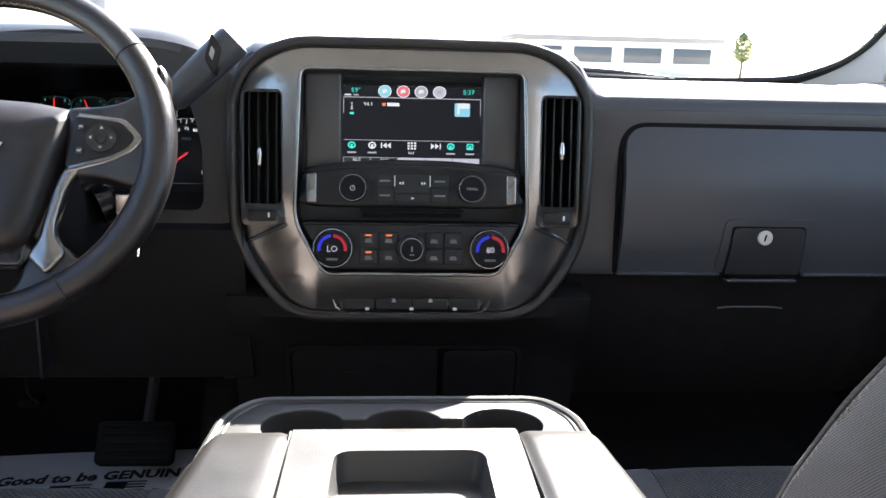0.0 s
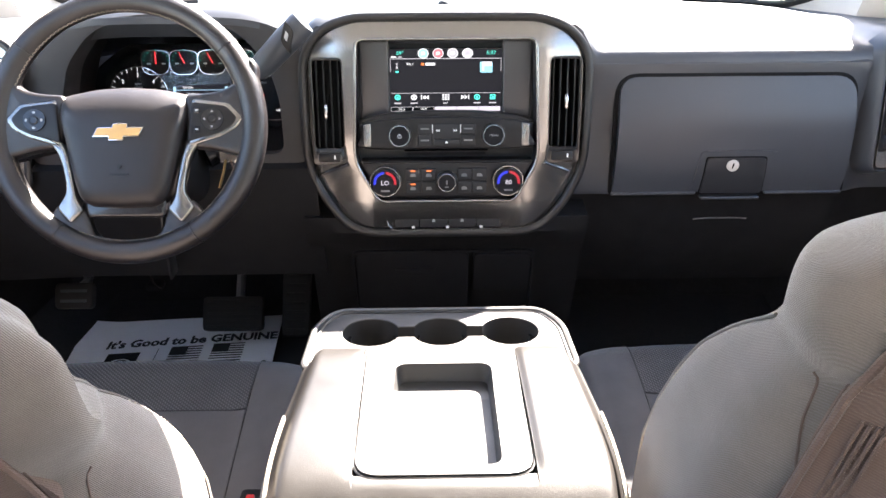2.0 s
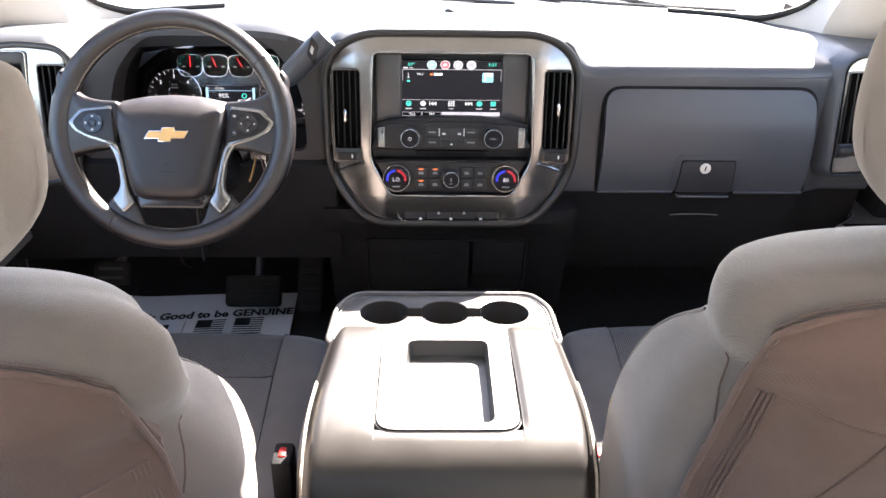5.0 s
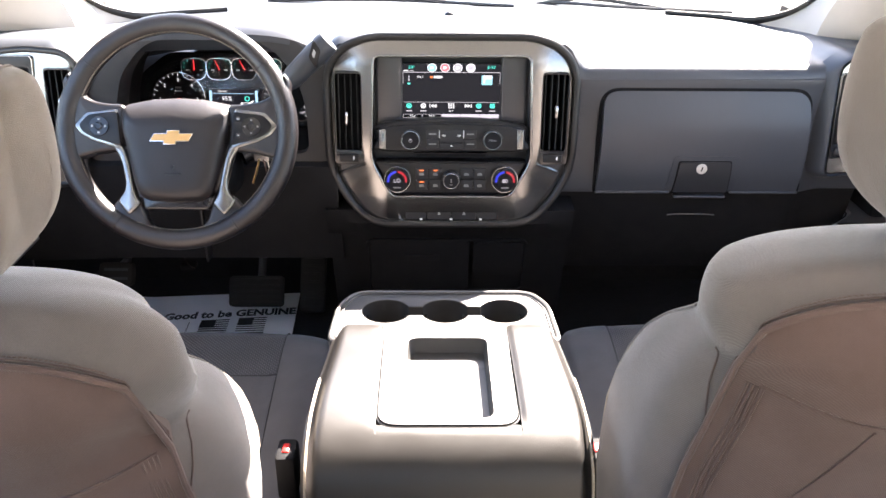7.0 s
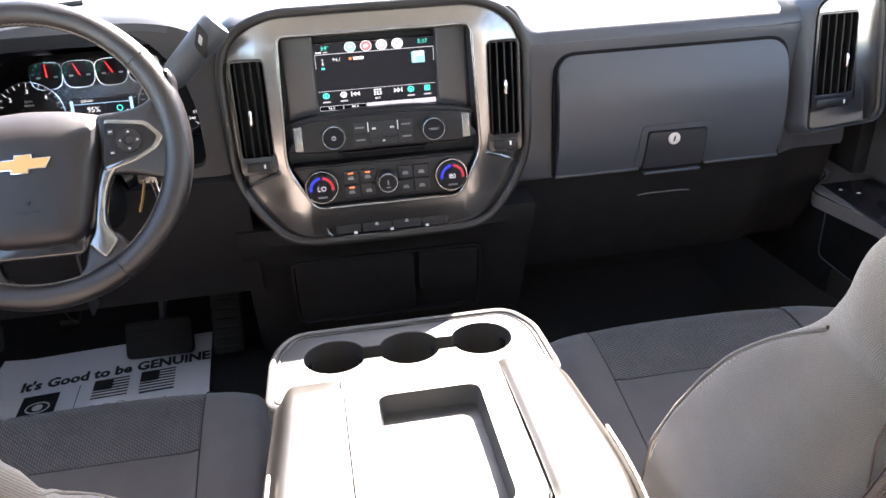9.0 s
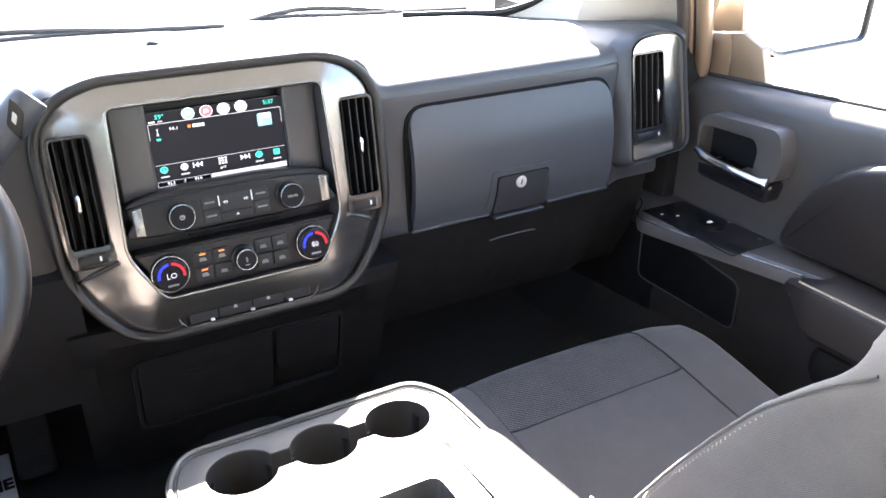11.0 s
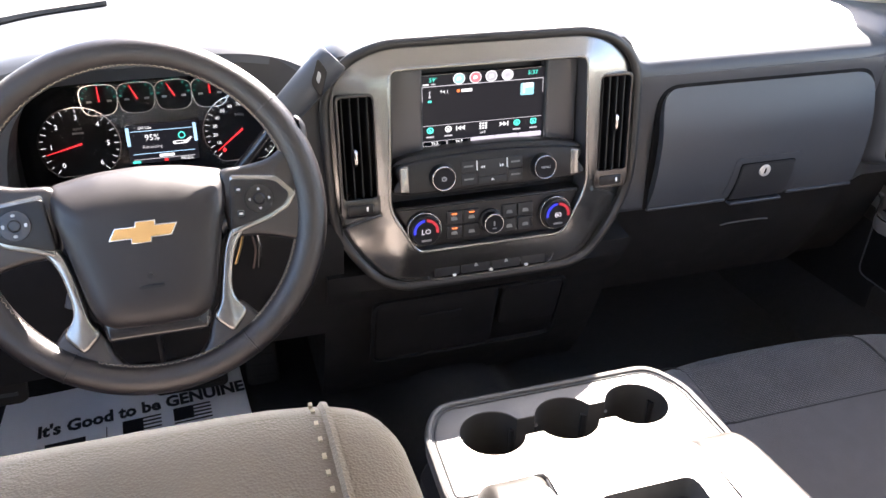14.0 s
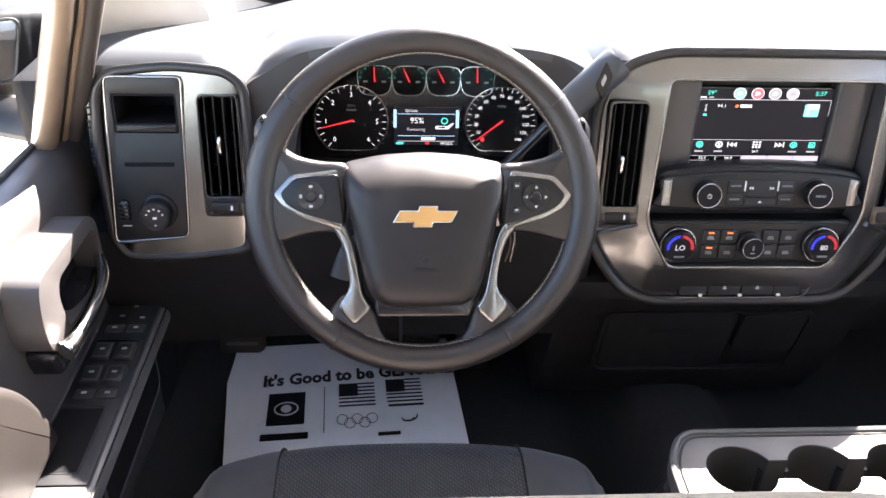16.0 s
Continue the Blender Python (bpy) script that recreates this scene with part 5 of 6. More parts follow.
def console_body():
    rings = []
    for y, zt, w in ((-.285, .42, .135), (-.295, .43, .150), (-.31, .432, .160), (-.42, .432, .162), (-.60, .44, .154), (-.74, .44, .148)):
        rings.append([V(CX - w * .93, y + .05, FLOOR_Z + .02), V(CX - w, y, .30), V(CX - w, y, zt - .02), V(CX - w + .012, y, zt), V(CX + w - .012, y, zt), V(CX + w, y, zt - .02), V(CX + w, y, .30), V(CX + w * .93, y + .05, FLOOR_Z + .02)])
    return loft(rings)


part("body", console_body(), PAD_LOW, console)
TR = Matrix.Translation((CX, -.37, .5005)) @ Matrix.Rotation(radians(-1.5), 4, "X")
tray_o = rounded([(-.170, -.080), (.170, -.080), (.166, .030), (.140, .075), (-.140, .075), (-.166, .030)], .022, 5)
cups_u = (-.089, .002, .092)


def cup_hole(k=0.0):
    """One outline round three cups joined by two necks."""
    r, nk, pts = .0375 - k, .014 - k, []
    for i, c in enumerate(cups_u):
        a0 = math.degrees(math.asin(nk / r))
        lo, hi = (180 + a0 if i else 180), (360 - a0 if i < 2 else 360)
        pts += [(c + r * math.cos(radians(a)), .014 + r * math.sin(radians(a)) * .95) for a in [lo + (hi - lo) * j / 14 for j in range(15)]]
    for i, c in list(enumerate(cups_u))[::-1]:
        a0 = math.degrees(math.asin(nk / r))
        lo, hi = (a0 if i < 2 else 0), (180 - a0 if i else 180)
        pts += [(c + r * math.cos(radians(a)), .014 + r * math.sin(radians(a)) * .95) for a in [lo + (hi - lo) * j / 14 for j in range(15)][(0 if i < 2 else 1):(None if i else -1)]]
    return pts


tray = part("cup_tray", sheet(tray_o, [cup_hole()], -.012, .006, TR, bev=.002), TRAY, console, "sunlit plastic tray with three joined cup holders")
part("tray_rim", sweep([TR @ V(u, v, .0055) for u, v in inset(tray_o, .003)], .0042, 8, closed=True, up=(0, 0, 1)), TRAY, tray)
part("tray_groove", sweep([TR @ V(u, v, .0058) for u, v in inset(tray_o, .0105)], .0016, 6, closed=True, up=(0, 0, 1)), GASKET, tray)


def cup_walls():
    rings = []
    for w, k in ((.004, 0), (-.02, .001), (-.055, .003)):
        rings.append([TR @ V(u, v, w) for u, v in cup_hole(k)])
    return loft(rings, cap=False)


wells = part("cup_well", cup_walls(), RUBBER, tray)
part("cup_floor", plate(cup_hole(-.001), -.062, -.054, TR, 0), RUBBER, wells)
for c in cups_u:
    for a in (30, 150, 270):
        part("cup_rib", sweep([TR @ V(c + .037 * math.cos(radians(a)), .014 + .035 * math.sin(radians(a)), w) for w in (-.012, -.052)], .0045, 8), PANEL, wells)

# armrest lid: a thick padded slab, its back end rounded down
lid_prof = [(-.442, .508), (-.452, .532), (-.468, .552), (-.490, .5625), (-.52, .567), (-.62, .571), (-.68, .570), (-.715, .562), (-.742, .545), (-.758, .515), (-.765, .47), (-.768, .30), (-.768, .12)]
lid_path = smooth_path([(0, y, z) for y, z in lid_prof], 4)


def lid_slab():
    rings = []
    for i, p in enumerate(lid_path):
        t = i / (len(lid_path) - 1)
        w = .154 + .012 * ramp(-p.y, .46, .70)
        dz, dy = (0, 0)
        n = (lid_path[min(i + 1, len(lid_path) - 1)] - lid_path[max(i - 1, 0)]).normalized()
        nn = V(0, -n.z, n.y)
        if nn.z < 0:
            nn = -nn
        if p.z < .5 and p.y < -.75:
            nn = V(0, -1, 0)
        row = []
        half = [.0, .03, .06, .0800, .0820, .0832, .0836, .0842, .0852, .0868, .0890, .0920, .10, .11] + [w * (.72 + .28 * j / 14) for j in range(15)]
        for o in [-h for h in half[:0:-1]] + half:
            e = ramp(abs(o) / w, .84, 1.0)
            inside = 1 - ramp(-p.y, .690, .702)
            dip = inside * (.022 * ramp(.0836 - abs(o), 0, .0016) + .0028 * (1 - ramp(abs(o), .0830, .0920)))
            q = V(CX + o, p.y, p.z) - nn * (.020 * e ** 2 + dip)
            row.append(q)
        row += [V(CX + w * 1.0, p.y + (.03 if p.y < -.7 else 0), min(p.z, .56) - .06), V(CX - w * 1.0, p.y + (.03 if p.y < -.7 else 0), min(p.z, .56) - .06)]
        rings.append(row)
    return loft(rings)


armrest = part("armrest_lid", lid_slab(), VINYL, console, "dark vinyl padded armrest lid")
LP = Matrix.Translation((CX, -.595, .5625)) @ Matrix.Rotation(radians(-.6), 4, "X")
pan_o = rounded([(-.0815, -.106), (.0805, -.106), (.0815, .145), (-.0825, .145)], [.024, .024, .004, .004], 5)
bin_o = rounded([(-.052, -.094), (.053, -.094), (.054, .074), (-.050, .074)], .014, 5)
pan = part("lid_panel", sheet(pan_o, [bin_o], -.014, .0035, LP, 22, lambda u, v: -.040 * ramp(v, .100, .160) ** 1.4, bev=.0015), TRAY, armrest, "plastic lid panel with a shallow bin")


def bin_walls():
    rings = []
    for w, k in ((.0032, 0), (-.010, .002), (-.020, .004)):
        rings.append([LP @ V(u, v, w) for u, v in inset(bin_o, k)])
    return loft(rings, cap=False)


part("bin_wall", bin_walls(), TRAY, pan)
part("bin_floor", plate(inset(bin_o, .002), -.024, -.018, LP, 0), TRAY, pan)
part("panel_gap", sweep([LP @ V(u, v, .0005) for u, v in [(-.0842, .11), *[p for p in inset(pan_o, -.002) if p[1] < .098], (.0815, .11)]], .0013, 6, up=(0, 0, 1)), GASKET, armrest)
for s in (-1, 1):
    pth = [p for p in lid_path if -.766 < p.y < -.60 and p.z > .30]
    stb = bmesh.new()
    for i, p in enumerate(smooth_path([(CX + s * (.148 + .010 * ramp(-p.y, .46, .70)), p.y - (.004 if p.y < -.74 else 0), p.z - .002) for p in pth], 6)):
        stb = join(stb, box(p.x - .0012, p.x + .0012, p.y - .0022, p.y + .0014, p.z - .0022, p.z + .0022, 0))
    part("stitching", stb, THREAD, armrest, "pale stitching", keep=True)

# ---- seats ----


def cushion_z(u, v):
    """Height of a seat cushion: u across -1..1, v from the front edge 0 to the back 1."""
    return .016 * ramp(abs(u), .52, .80) * ramp(v, .02, .25) - .030 * ramp(abs(u), .86, 1.0) ** 2 - .050 * ramp(v, .10, .85)


def knots(x, pts):
    """A value read off a line of (x, value) pairs, held level past both ends."""
    for (a, p), (b, q) in zip(pts, pts[1:]):
        if x <= b:
            return p + (q - p) * max(0, x - a) / (b - a)
    return pts[-1][1]


def seat(cx, s, dz, label, ccx, cz, dy, recline, notch, girth, crown, fall, power, reach, lift):
    """A cloth bucket seat with its headrest. s: 1 where the inner side looks to +x. ccx, cz: place of the cushion;
    dy, recline: set of the backrest; notch, girth: its shoulder and width; crown, fall, power, reach: arch of the rear panel."""
    o = thing("front_seat", (cx, -.5, FLOOR_Z), label, "seat", "front seats")
    part("base", box(ccx - .21, ccx + .21, -.66, -.20, FLOOR_Z, .23, .03), PAD_LOW, o)

    def pad_mesh(u0, u1, v0, v1, rise):
        n, m = 26, 34
        rows = []
        for j in range(m + 1):
            v = v0 + (v1 - v0) * j / m
            row = []
            for i in range(n + 1):
                u = u0 + (u1 - u0) * i / n
                w = .272 - .03 * (1 - ramp(v, 0, .12)) * abs(u) ** 4
                front = (1 - min(1, v / .13)) ** 2 * (.05 + .025 * abs(u) ** 2)
                y = -.090 - .60 * v - .055 * abs(u) ** 4 * max(0, 1 - v * 2.2)
                row.append(V(ccx + u * w, y, cz + cushion_z(u, v) - front + rise))
            rows.append(row)
        rings = []
        for r in rows:
            low = [p + V(0, 0, -.12) for p in r[::-1]]
            rings.append(r + low)
        return loft(rings)

    part("cushion_insert", pad_mesh(-.60, .60, 0, .30, 0), CLOTH_IN, o, "patterned grey cloth insert")
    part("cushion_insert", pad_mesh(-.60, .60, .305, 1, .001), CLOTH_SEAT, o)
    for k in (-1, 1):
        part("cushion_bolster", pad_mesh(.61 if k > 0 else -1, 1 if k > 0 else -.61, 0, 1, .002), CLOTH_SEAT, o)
        part("cushion_seam", sweep([V(ccx + k * .605 * .272, -.090 - .60 * v, cz - .0022 + cushion_z(.605, v) - (1 - min(1, v / .13)) ** 2 * .06) for v in [.02 + .98 * j / 36 for j in range(37)]], .0021, 6), SEAMDARK, o)
    part("cushion_seam", sweep([V(ccx + u * .272, -.090 - .60 * .302, cz - .0015 + cushion_z(u, .3)) for u in [-.6 + 1.2 * j / 16 for j in range(17)]], .0021, 6), SEAMDARK, o)

    # backrest: stacked outlines, leaning back
    def lean(z):
        return -.745 + dy - (z - .45) * (.30 + recline) + .034 * ramp(z, .78, .868)

    def depth_at(z):
        return .075 * max(.10, 1 - max(0, (z - .765) / .112) ** 2.6) ** .5

    def swing(u, f, z):
        """How far the sides reach forward: evenly behind, with a step at the shoulder in front."""
        behind = .042 * (1 - ramp(z, .72, .875))
        ahead = .042 * (1 - ramp(z, .78, .868)) - .0334 * ramp(z, .755, .79) * (1 - ramp(z, .80, .873))
        k = ramp(f, -.4, .5)
        return ramp(abs(u), .50, .97) * (behind * (1 - k) + ahead * k)

    def bolster(u, f, z):
        """How far the padded side bolsters stand out over the front."""
        amount = knots(z, ((.29, 0), (.30, .045), (.42, .066), (.55, .072), (.62, .060), (.68, .048), (.72, .038), (.75, .025), (.78, .008), (.80, .0)))
        return 1.40 * amount * ramp(abs(u), .58, .965) * ramp(f, .0, .30)

    def front_share(z):
        """Thickness ahead of the middle line, as a share of that behind it: the shoulder is fuller."""
        return .55 + .96 * ramp(z, .755, .79)

    sizes = ((.28, .228), (.40, .250), (.52, .264), (.62, .270), (.665, .270), (.700, .262), (.730, .250), (.748, .240), (.759, .2325), (.768, .2310), (.785, .2325), (.805, .2320), (.829, .2255), (.844, .215), (.854, .204), (.862, .188), (.868, .166), (.872, .135), (.8755, .08))
    shape_k = tuple(zip((0, 2, 4, 6, 9, 13, 18), girth))
    sizes = [(z + notch * knots(z, ((.60, 0), (.762, 1), (.8755, 0))), w * knots(i, shape_k)) for i, (z, w) in enumerate(sizes)]

    def wide(z):
        return knots(z, sizes)

    def draw_in(f):
        """The driver's inner bolster narrows towards the front."""
        return 1 - (.13 * ramp(f, -.05, .45) if s > 0 else 0)

    def corner_power(z):
        """The lower back is squarer in plan than the shoulder."""
        return .62 - .20 * (1 - ramp(z, .70, .77))

    def outline(z, n=72):
        w, yc = wide(z), lean(z)
        thick = depth_at(z)
        row = []
        for k in range(n):
            a = 2 * math.pi * k / n
            ca, sa = math.cos(a), math.sin(a)
            u = math.copysign(abs(ca) ** (corner_power(z) if sa < 0 else .62), ca)
            f = math.copysign(abs(sa) ** .72, sa)
            y = yc + f * thick * (front_share(z) if sa > 0 else 1) + swing(u, f, z) + bolster(u, f, z)
            row.append(V(cx + u * w * (draw_in(f) if u * s > 0 else 1), y, z + dz))
        return row

    zs = [.30, .36, .42, .50, .58, .62, .66, .69, .70, .71, .72, .728, .735, .74, .746, .753, .758, .762, .767, .774, .783, .795, .81, .821, .830, .837, .842, .847, .851, .855, .859, .862, .864, .866, .868, .870, .872, .8755]
    back = part("backrest", loft([outline(z) for z in zs]), CLOTH, o, "grey cloth backrest")

    # raised panel on the back, with piping over its top edge
    def rear(u, z, out=.0, close=False):
        yc, thick = lean(z), depth_at(z)
        w = wide(z)
        if .66 < z < .82 and not close:
            w = wide(.66) + (wide(.82) - wide(.66)) * (z - .66) / .16
        c = min(1, abs(u) * w / wide(z)) ** (1 / corner_power(z))
        f = (1 - c * c) ** .5 if c < 1 else 0
        y = yc - thick * f ** .72 + swing(min(1, abs(u) * w / wide(z)), -f ** .72, z)
        return V(cx + u * w, y - out, z + dz)

    def arch(u):
        return crown - fall * abs(u / reach) ** power

    rows = []
    for j in range(25):
        t = j / 24
        rows.append([rear(u, .32 + (arch(u) - .32) * t, .006) for u in [math.sin(math.pi / 2 * (-1 + i / 18)) * reach for i in range(37)]])
    bp = part("back_panel", loft([r + [p + V(0, .02, 0) for p in r[::-1]] for r in rows]), CLOTH_BACK, back, "brownish cloth panel on the back")
    corner = arch(reach)
    edge = [rear(-reach, .34 + (corner - .34) * k / 10, .007) for k in range(10)] + [rear(u, arch(u), .007) for u in [math.sin(math.pi / 2 * (-1 + i / 20)) * reach for i in range(41)]] + [rear(reach, corner - (corner - .34) * k / 10, .007) for k in range(1, 11)]
    part("piping", sweep(edge, .0032, 8), CLOTH_BACK, bp, "stitched cloth piping")
    part("groove", sweep([p + V(0, .0035, .0048) for p in edge], .0007, 6), PIPING, bp)
    stb = bmesh.new()
    for p, q in zip(edge[14:46], edge[15:47]):
        for k in range(3):
            c = p.lerp(q, k / 3) + V(0, .0035, .0078)
            stb = join(stb, box(c.x - .0013, c.x + .0013, c.y - .0005, c.y + .0005, c.z - .0004, c.z + .0004, 0))
    part("stitching", stb, CLOTH_BACK, bp, keep=True)
    for k in (-1, 1):
        for off in (.0, .014, .028, .042):
            part("pocket_pleat", sweep([rear(k * (reach - .045 - off), .745 + notch - .36 * t, .0066) for t in [j / 8 for j in range(9)]], .0014, 6), CLOTH_BACK, bp)
        part("pocket_fold", sweep([rear(k * .48 + k * .22 * t, .730 + notch - .24 * t, .0066) for t in [j / 8 for j in range(9)]], .0014, 6), CLOTH_BACK, bp)
    pk = [rear(u, .747 + notch - .016 * (1 - (u / .80) ** 2), .0075) for u in [-.80 + 1.60 * i / 24 for i in range(25)]]
    part("pocket_edge", sweep(pk, .0016, 6), CLOTH_BACK, bp, "map pocket edge")
    for k in (-1, 1):
        path = [rear(k * (.985 - (.985 - reach) * t), .762 + notch - .075 * t ** 1.3, .0, True) for t in [j / 14 for j in range(15)]]
        part("seam", sweep(path, .0010, 6), PIPING, back)
    # stitched seam along each front bolster
    def front(k, z, a):
        w, yc = wide(z), lean(z)
        u = math.cos(a) ** .62
        return V(cx + k * (u * w * (draw_in(math.sin(a) ** .72) if k * s > 0 else 1) + .001), yc + math.sin(a) ** .72 * front_share(z) * depth_at(z) + swing(u, math.sin(a) ** .72, z) + bolster(u, math.sin(a) ** .72, z) + .0006, z + dz)

    for k in (-1, 1):
        line = [front(k, .34 + .44 * j / 40, radians(17)) for j in range(41)]
        part("seam", sweep(line, .0016, 6), CLOTH, back)
        stb = bmesh.new()
        thread = [front(k, .34 + .38 * j / 40, radians(10)) for j in range(41)]
        for p, q in zip(thread, thread[1:]):
            for t in (.25, .75):
                c = p.lerp(q, t) + V(-k * .0017, -.0012, 0)
                stb = join(stb, box(c.x - .0007, c.x + .0007, c.y - .0007, c.y + .0007, c.z - .0014, c.z + .0014, 0))
        part("stitching", stb, THREAD, back, keep=True)
    # headrest on two posts
    hz = .957 + lift

    def broad(z):
        """Half width of the headrest at a height over its middle."""
        return knots(z, ((-.100, .070), (-.085, .095), (-.065, .120), (-.045, .138), (-.02, .147), (.01, .152), (.04, .152), (.065, .151), (.095, .149)))

    def broad_soft(z):
        return sum(broad(z + o) for o in (-.024, -.016, -.008, 0, .008, .016, .024)) / 7

    def shape(c):
        d = c - V(cx, 0, hz)
        return V(cx - (.012 if s > 0 else -.005) + d.x * broad_soft(d.z) / .150 * (1 - .11 * ramp(-d.y, -.01, .06) * ramp(d.z, .0, .09)), -.867 + d.y * (1 - .25 * ramp(-d.z, .02, .10)) - d.z * .06, hz + d.z)

    def across(q, n=48):
        """The headrest's section at a share q of its half width."""
        k = max(0, 1 - abs(q) ** 10) ** .1
        pts = []
        for j in range(n):
            a = 2 * math.pi * j / n
            ca, sa = math.cos(a), math.sin(a)
            m = (abs(ca) ** 7 + abs(sa) ** 7) ** (1 / 7)
            pts.append(shape(V(cx + q * .150, ca / m * (.066 * k - .002), hz + sa / m * .0845 * (.35 + .65 * k))))
        return pts

    ends = [.89, .92, .945, .965, .98, .99, .996, .999, .9999]
    qs = [-q for q in ends[::-1]] + [-.85 + 1.7 * j / 22 for j in range(23)] + ends
    hr = part("headrest", loft([across(q) for q in qs]), CLOTH_REST, o, "grey-brown cloth headrest", sharp=170)
    for k in (-1, 1):
        part("seam", sweep(across(k * .87, 48), .0015, 6, closed=True), CLOTH_REST, hr)
        stb = bmesh.new()
        for p in across(k * .848, 84):
            stb = join(stb, box(p.x - .0005, p.x + .0005, p.y - .0007, p.y + .0007, p.z - .0006, p.z + .0006, 0))
        part("stitching", stb, THREAD, hr, "pale stitches along the seam", keep=True)
        part("post", sweep([V(cx + k * .065, -.850, .82 + dz), V(cx + k * .065, -.866, hz - .05)], .007, 12), CHROME, o, "steel headrest post")
    # side trim and buckle
    bx = -.2365 if s > 0 else .194
    bk = part("buckle", box(bx - .014, bx + .014, -.575, -.53, .33, .404, .006), PAD_LOW, o, "black belt buckle with a red button")
    part("stalk", box(bx - .010, bx + .010, -.575, -.535, .20, .34, .004), PAD_LOW, bk)
    part("button", box(bx - .005, bx + .005, -.562, -.544, .400, .4065, .002), RED, bk, "red release button")
    return o


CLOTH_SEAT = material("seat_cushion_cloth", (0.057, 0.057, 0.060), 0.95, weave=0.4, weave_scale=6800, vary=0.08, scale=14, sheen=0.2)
seat(-.470, 1, -.0465, "grey cloth driver seat with headrest and map pocket behind", -.468, .331, -.009, .0087, -.0272, (.76, .920, .914, .927, .916, 1.022, .990), .8443, .030, 5.3, .841, -.032)
seat(.4257, -1, .006, "grey cloth passenger seat with headrest and map pocket behind", .454, .350, -.011, .045, .0154, (1.0, .951, .944, .970, .993, 1.08, .937), .8526, .0294, 7.0, .879, .010)

# ---- doors ----


def door(s, name, dy):
    def mir(bm):
        bm.transform(Matrix.Translation((0, dy, 0)))
        if s < 0:
            bm.transform(Matrix.Diagonal((-1, 1, 1, 1)))
        return bm

    who = "driver" if s < 0 else "passenger"
    d = thing(name, (s * .86, -.5, .1), f"closed {who} door with dark panel, armrest and glass", "door", kind="structure")

    def edge(y):
        return .795 if s < 0 else .735 + .235 * max(0, min(.34, -y - .02)) + .075 * ramp(y, -.05, .04)

    ex = .030 if s < 0 else 0

    rings, low = [], []
    for k in range(50):
        y = .10 - 1.17 * k / 49
        top = .721 - .052 * (y + dy)
        prof = [(.935, .05), (.935, top - .03), (.932, top - .006), (.920, top), (.905, top), (.893, top - .003), (.882, top - .009), (.874, top - .018), (.870, top - .030), (.869, .66), (.868, .60), (.866, .52), (.866, .492), (.862, .4885)]
        prof += [(edge(y) + .004, .4885), (edge(y), .4845), (edge(y), .462), (edge(y) + .004, .456), (.838, .448), (.850, .440), (.860, .05)]
        rings.append([V(x, y, z) for x, z in prof])
        low.append([V(x, y, z) for x, z in ((.90, .4465), (.842, .4465), (.8385, .443), (.845, .30), (.842, .285), (.842, .10), (.85, .05), (.90, .05))])
    part("door_panel", mir(loft(rings)), PADDOOR, d, "dark grained plastic door panel")
    # same plastic as above; the shade below the armrest is in its colour
    part("lower_panel", mir(loft(low)), DOORSHADE, d, "lower door panel with its shade put into a darker colour")
    strip = [V(edge(y) - .001, y, .4735) for y in [.06 - .40 * j / 30 for j in range(31)]]
    rr = []
    for p in strip:
        rr.append([p + V(.004, 0, .0125), p + V(-.004, 0, .0105), p + V(-.006, 0, .0), p + V(-.004, 0, -.0130), p + V(.004, 0, -.0145)])
    part("silver_strip", mir(loft(rr)), TRIMGREY, d, "satin grey trim strip")
    part("bright_line", mir(sweep([p + V(-.0045, 0, .0125) for p in strip], .0014, 6)), SATIN, d)
    # padded insert
    HB = Matrix.Translation((.862, 0, 0)) @ Matrix.Rotation(radians(-90), 4, "Z") @ Matrix.Rotation(radians(90), 4, "X")
    ins = [(.25, .496), (.262, .54), (.285, .59), (.322, .636), (.365, .668), (.42, .686), (.50, .696), (1.04, .70), (1.04, .496)]
    part("insert", mir(plate(rounded(ins, .03, 5), -.012, .022, HB, .014)), VINYLDOOR, d, "padded dark vinyl insert")
    # armrest
    arm = []
    for k in range(40):
        y = -.325 - .70 * k / 39
        g = ramp(-y, .325, .40)
        x0, x1, zt, zb = .765 + ex + .02 * (1 - g) ** 2, .870, .478 + .016 * g, .452 - .05 * g
        arm.append([V(x1, y, zb), V(x0 + .012, y, zb), V(x0, y, zb + .016), V(x0, y, zt - .02), V(x0 + .006, y, zt - .006), V(x0 + .022, y, zt), V(x1, y, zt)])
    ar = part("armrest", mir(loft(arm)), VINYLDOOR, d, "padded vinyl armrest with stitching")
    stb = bmesh.new()
    for k in range(120):
        y = -.36 - .6 * k / 120
        stb = join(stb, box(.7745 + ex, .7775 + ex, y - .0018, y + .0018, .489, .4915, 0))
    part("stitching", mir(stb), THREAD, ar, keep=True)
    # dark block in place of the shade in the pull cup
    part("pull_cup_shade", mir(box(.775 + ex, .80 + ex, -.56, -.40, .335, .40, .02)), DARK, d)
    # inner handle in its raised bezel
    bez_o = rounded([(.062, .588), (.238, .598), (.246, .640), (.234, .688), (.085, .682), (.062, .664)], .020, 5)
    bez_i = rounded([(.067, .592), (.190, .600), (.196, .645), (.186, .662), (.078, .660), (.067, .65)], .012, 5)
    hb = part("handle_bezel", mir(sheet(bez_o, [bez_i], -.02, .030, HB, bev=.010)), PADDOOR, d, "moulded bezel round the door handle")
    part("handle_cup", mir(plate(inset(bez_i, -.003), -.02, -.004, HB, 0)), PAD_LOW, hb)
